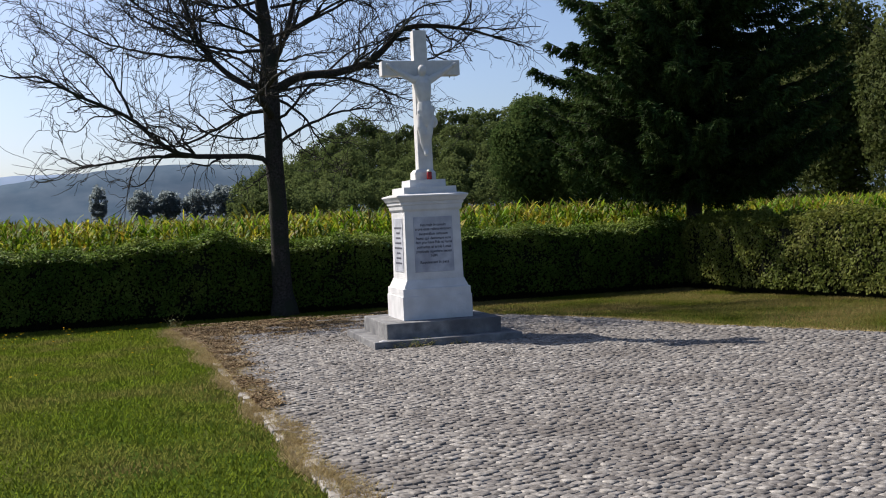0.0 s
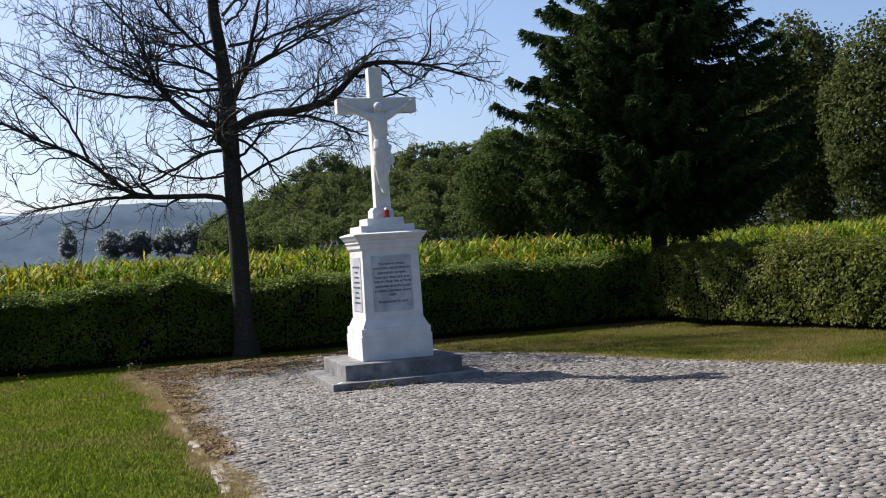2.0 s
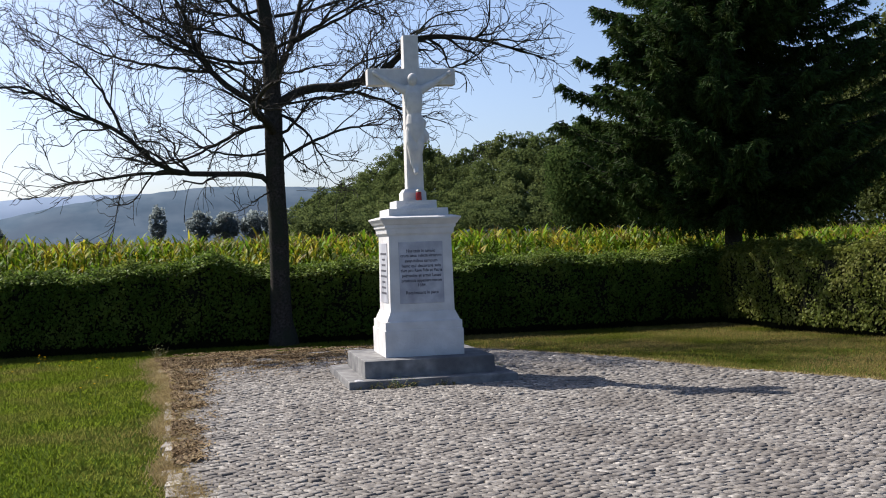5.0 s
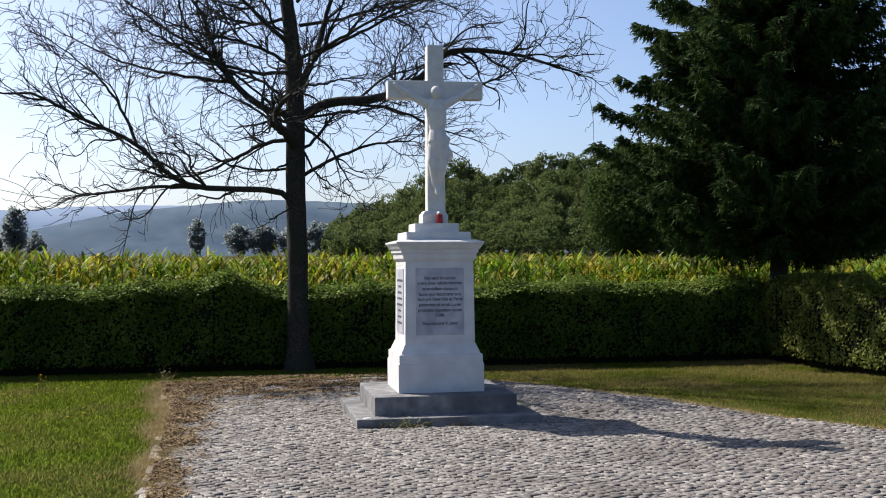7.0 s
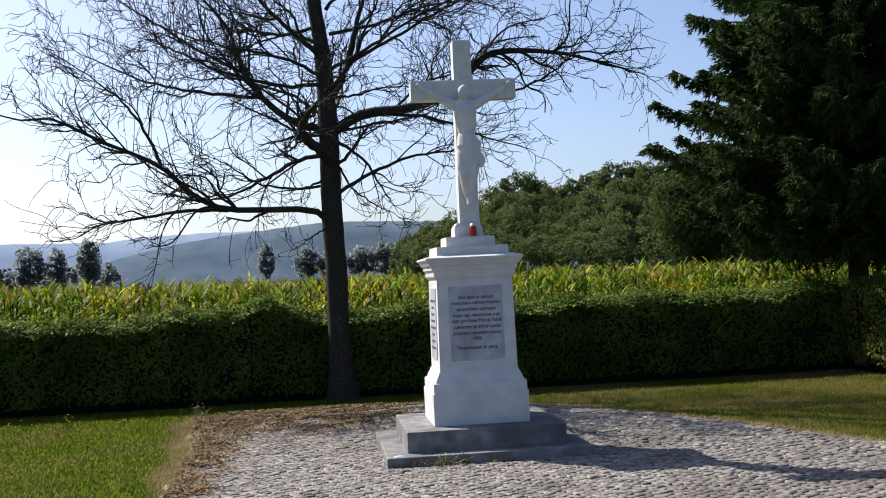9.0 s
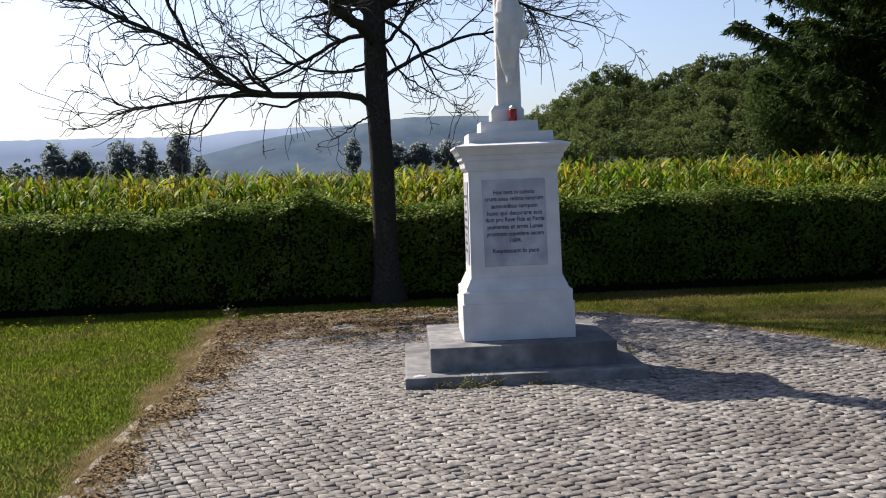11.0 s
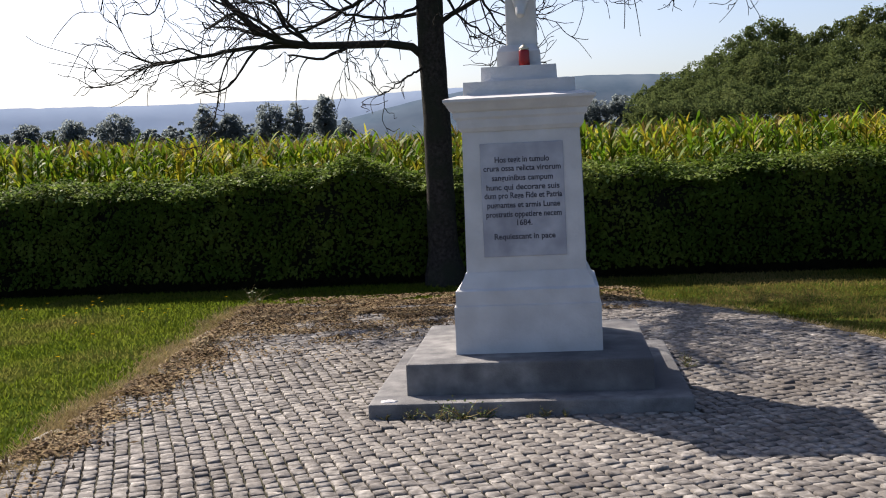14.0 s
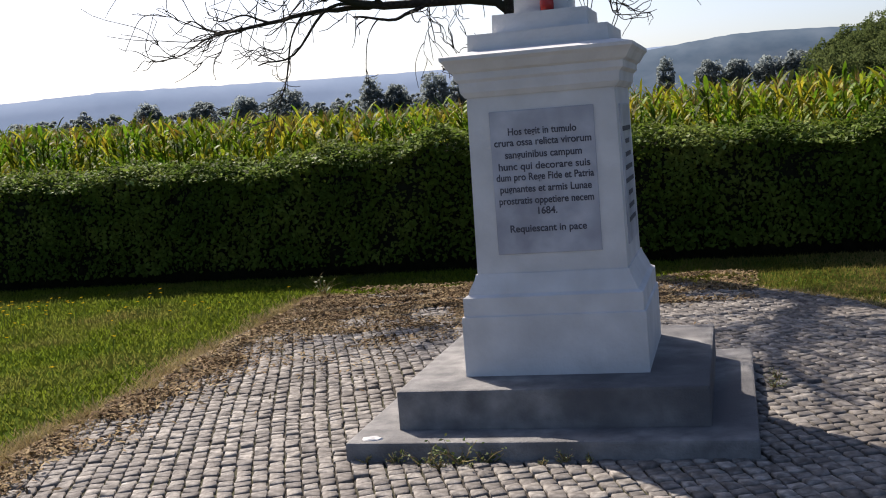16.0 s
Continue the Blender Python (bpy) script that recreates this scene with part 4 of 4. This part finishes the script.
# yellow flowers on the lawn
def flower():
    ob = thing("yellow_flower", "small yellow wild flower in the lawn", "flower", group="flowers in the lawn")
    V, F = tubes([([(0, 0, -0.03), (0.005, 0, 0.05), (0.0, 0.004, 0.1)], [0.003, 0.0025, 0.002])], 4)
    part("stem", raw("stem", V, F), M_WEED, ob)
    bm = bmesh.new()
    c = bm.verts.new((0, 0.004, 0.103))
    rim = [bm.verts.new((0.019 * math.cos(k * math.pi / 5) * (1 if k % 2 else 0.6), 0.004 + 0.019 * math.sin(k * math.pi / 5) * (1 if k % 2 else 0.6), 0.108)) for k in range(10)]
    for k in range(10):
        bm.faces.new((c, rim[k], rim[(k + 1) % 10]))
    part("petals", bm, M_FLOWER, ob)
    return ob


first = flower()
first.matrix_world = pose(-6.0, 4.0, -0.05)
for k in range(74):
    x, y = (gen.normal(-5.6, 0.9), gen.uniform(3.1, 4.5)) if k < 48 else (gen.uniform(-6.5, -3.2), gen.uniform(-2, 4))
    copy_thing(first, pose(x, y, float(fall(y)) + gen.uniform(-0.03, 0.03), gen.uniform(-12, 12), gen.uniform(-12, 12), gen.uniform(0, 360)))


# weeds at the foot of the lower step
def weed(at, size, seed, n=70):
    g = np.random.default_rng(seed)
    ob = thing("weed", "small green and dry weed at the foot of the step", "weed", at, group="weeds by the step")
    lines, P = [], []
    for _ in range(9):
        d = np.array([g.normal(0, 0.7), g.normal(-0.25, 0.5), g.uniform(0.4, 1.1)]) * size
        line = wander((0, 0, -0.01), d, 5, g, 0.12)
        lines.append((line, np.linspace(0.003, 0.001, 5)))
        P.append(line[1:])
    V, F = tubes(lines, 4)
    tagged(part("stalk_tuft", raw("stalk_tuft", V, F), M_STRAW, ob), kind="stuff")
    P = np.concatenate(P)
    P = P[g.integers(0, len(P), n)] + g.normal(0, size * 0.14, (n, 3))
    P[:, 2] = np.maximum(P[:, 2], 0.005)
    V, F = leaves(P, np.tile([0, -0.3, 1.0], (n, 1)), size * 0.11, 0.6, 2.4, g)
    tagged(part("leaf_tuft", raw("leaf_tuft", V, F), M_WEED, ob), kind="stuff")


for k, (x, y, s) in enumerate([(-0.36, -0.95, 0.14), (-0.52, -0.965, 0.1), (-0.25, -0.95, 0.09), (-0.66, -0.95, 0.06), (0.1, -0.95, 0.06), (0.2, -0.945, 0.05), (-0.8, -0.94, 0.04),
                               (-0.44, -1.02, 0.07), (1.0, 0.3, 0.09), (1.02, 0.5, 0.07), (-2.95, 4.5, 0.2), (-3.06, 4.65, 0.24), (0.0, -0.98, 0.04)]):
    weed((x, y, float(fall(y))), s * 0.75, 200 + k, 18 if y > 4 else 60)


# ---- setts ----
def setts():
    g = np.random.default_rng(77)
    ang = radians(21)
    ca, sa = math.cos(ang), math.sin(ang)
    course, items = 0.074, []
    for i in range(-290, 290):
        v = -22.0 + g.uniform(0, 0.1)
        while v < 16:
            ln = g.uniform(0.066, 0.098)
            c, w = i * course + 0.012 * math.sin(v * 1.7 + i * 0.1), v + ln / 2
            x, y = ca * c - sa * w, sa * c + ca * w
            v += ln
            if not (-13.6 < y < PAVE_BACK - 0.03 and x > pavement_left(y) + 0.03 * math.sin(y * 5)):
                continue
            if x > pavement_right(y) or (abs(x) < 0.85 and -0.87 < y < 0.85):
                continue
            if x > 3 + 0.56 * (y + 14) or x < -6 or y < -11.5:
                continue
            items.append((x, y, (course - 0.0108) / 2, (ln - 0.0108) / 2))
    return np.array(items)


def sett_shape(hw, hl, g):
    """One worn sett: a chamfered block with a slightly domed, uneven top."""
    j = g.uniform(-0.0055, 0.0055, (4, 2))
    sx, sy = np.array([-1, 1, 1, -1]), np.array([-1, -1, 1, 1])
    out = []
    for inset, z in ((0.0, -0.03), (0.0, -0.004), (0.0034, 0.0)):
        for k in range(4):
            out.append((sx[k] * (hw - inset) + j[k, 0], sy[k] * (hl - inset) + j[k, 1], z))
    out.append((0, 0, 0.002))
    return np.array(out)


SETT_TRIS = np.array([[a + k, a + (k + 1) % 4, a + 4 + (k + 1) % 4] for a in (0, 4) for k in range(4)] + [[a + k, a + 4 + (k + 1) % 4, a + 4 + k] for a in (0, 4) for k in range(4)]
                     + [[8 + k, 8 + (k + 1) % 4, 12] for k in range(4)])
stones = setts()
g = np.random.default_rng(78)
near = (np.abs(stones[:, 0] + 0.75) < 1.0) & (stones[:, 1] < -0.95)
order = np.argsort(np.where(near, -stones[:, 1], 99))[:300]
single = np.zeros(len(stones), bool)
single[order] = True
rest = stones[~single]
V = np.empty((len(rest), 13, 3))
turn = radians(21) + g.normal(0, 0.03, len(rest))
shift = g.uniform(-0.0055, 0.0055, (len(rest), 4, 2))
sx, sy = np.array([-1, 1, 1, -1]), np.array([-1, -1, 1, 1])
for lvl, (inset, z) in enumerate(((0.0, -0.03), (0.0, -0.004), (0.0034, 0.0))):
    V[:, lvl * 4:lvl * 4 + 4, 0] = sx * (rest[:, 2:3] - inset) + shift[:, :, 0]
    V[:, lvl * 4:lvl * 4 + 4, 1] = sy * (rest[:, 3:4] - inset) + shift[:, :, 1]
    V[:, lvl * 4:lvl * 4 + 4, 2] = z
V[:, 12] = (0, 0, 0.002)
V[:, 8:, 2] += g.normal(0, 0.0025, (len(rest), 5))
lift = g.normal(0, 0.0025, len(rest))
c, s = np.cos(turn)[:, None], np.sin(turn)[:, None]
X, Y = V[:, :, 0].copy(), V[:, :, 1].copy()
V[:, :, 0], V[:, :, 1] = c * X - s * Y + rest[:, 0:1], s * X + c * Y + rest[:, 1:2]
V[:, :, 2] += (lift + fall(rest[:, 1]))[:, None]
F = (np.arange(len(rest))[:, None, None] * 13 + SETT_TRIS[None]).reshape(-1, 3)
tagged(part("setts", raw("setts", V, F), M_SETT, pavement, "worn grey granite setts"), kind="stuff")
shapes = []
for k in range(12):
    v = sett_shape(0.0316, 0.0276 + 0.0014 * k, g)
    v[8:, 2] += g.normal(0, 0.0025, 5)
    me = raw("sett", v, SETT_TRIS)
    me.materials.append(M_SETT1)
    shapes.append(me)
for x, y, hw, hl in stones[single]:
    k = int(np.clip((hl - 0.0276) / 0.0014, 0, 11))
    ob = part("sett", shapes[k], None, pavement)
    ob.matrix_local = pose(x, y, g.normal(0, 0.0025), 0, 0, 21 + g.normal(0, 1.7))

# worn edging stones between lawn and paving
kerb_shapes = []
for k in range(6):
    bm = add_box(bmesh.new(), -0.05, 0.05, -0.07 - 0.02 * k, 0.07 + 0.02 * k, -0.06, 0.0, 0.01)
    for v in bm.verts:
        v.co += noise.noise_vector(v.co * 14 + Vector((k * 3, 0, 0))) * 0.007
    me = bpy.data.meshes.new("edging_stone")
    bm.to_mesh(me)
    bm.free()
    me.materials.append(M_KERB)
    kerb_shapes.append(me)
y = -9.0
while y < 4.1:
    k = int(g.integers(0, 6))
    half = 0.07 + 0.02 * k
    if g.uniform() < (0.92 if y < -1.0 else 0.3):
        ob = part("edging_stone", kerb_shapes[k], None, pavement)
        ob.matrix_local = pose(pavement_left(y + half) - 0.07 + g.normal(0, 0.012), y + half, float(fall(y)) + g.uniform(-0.012, 0.004), 0, 0, g.normal(0, 3))
    y += 2 * half + 0.015
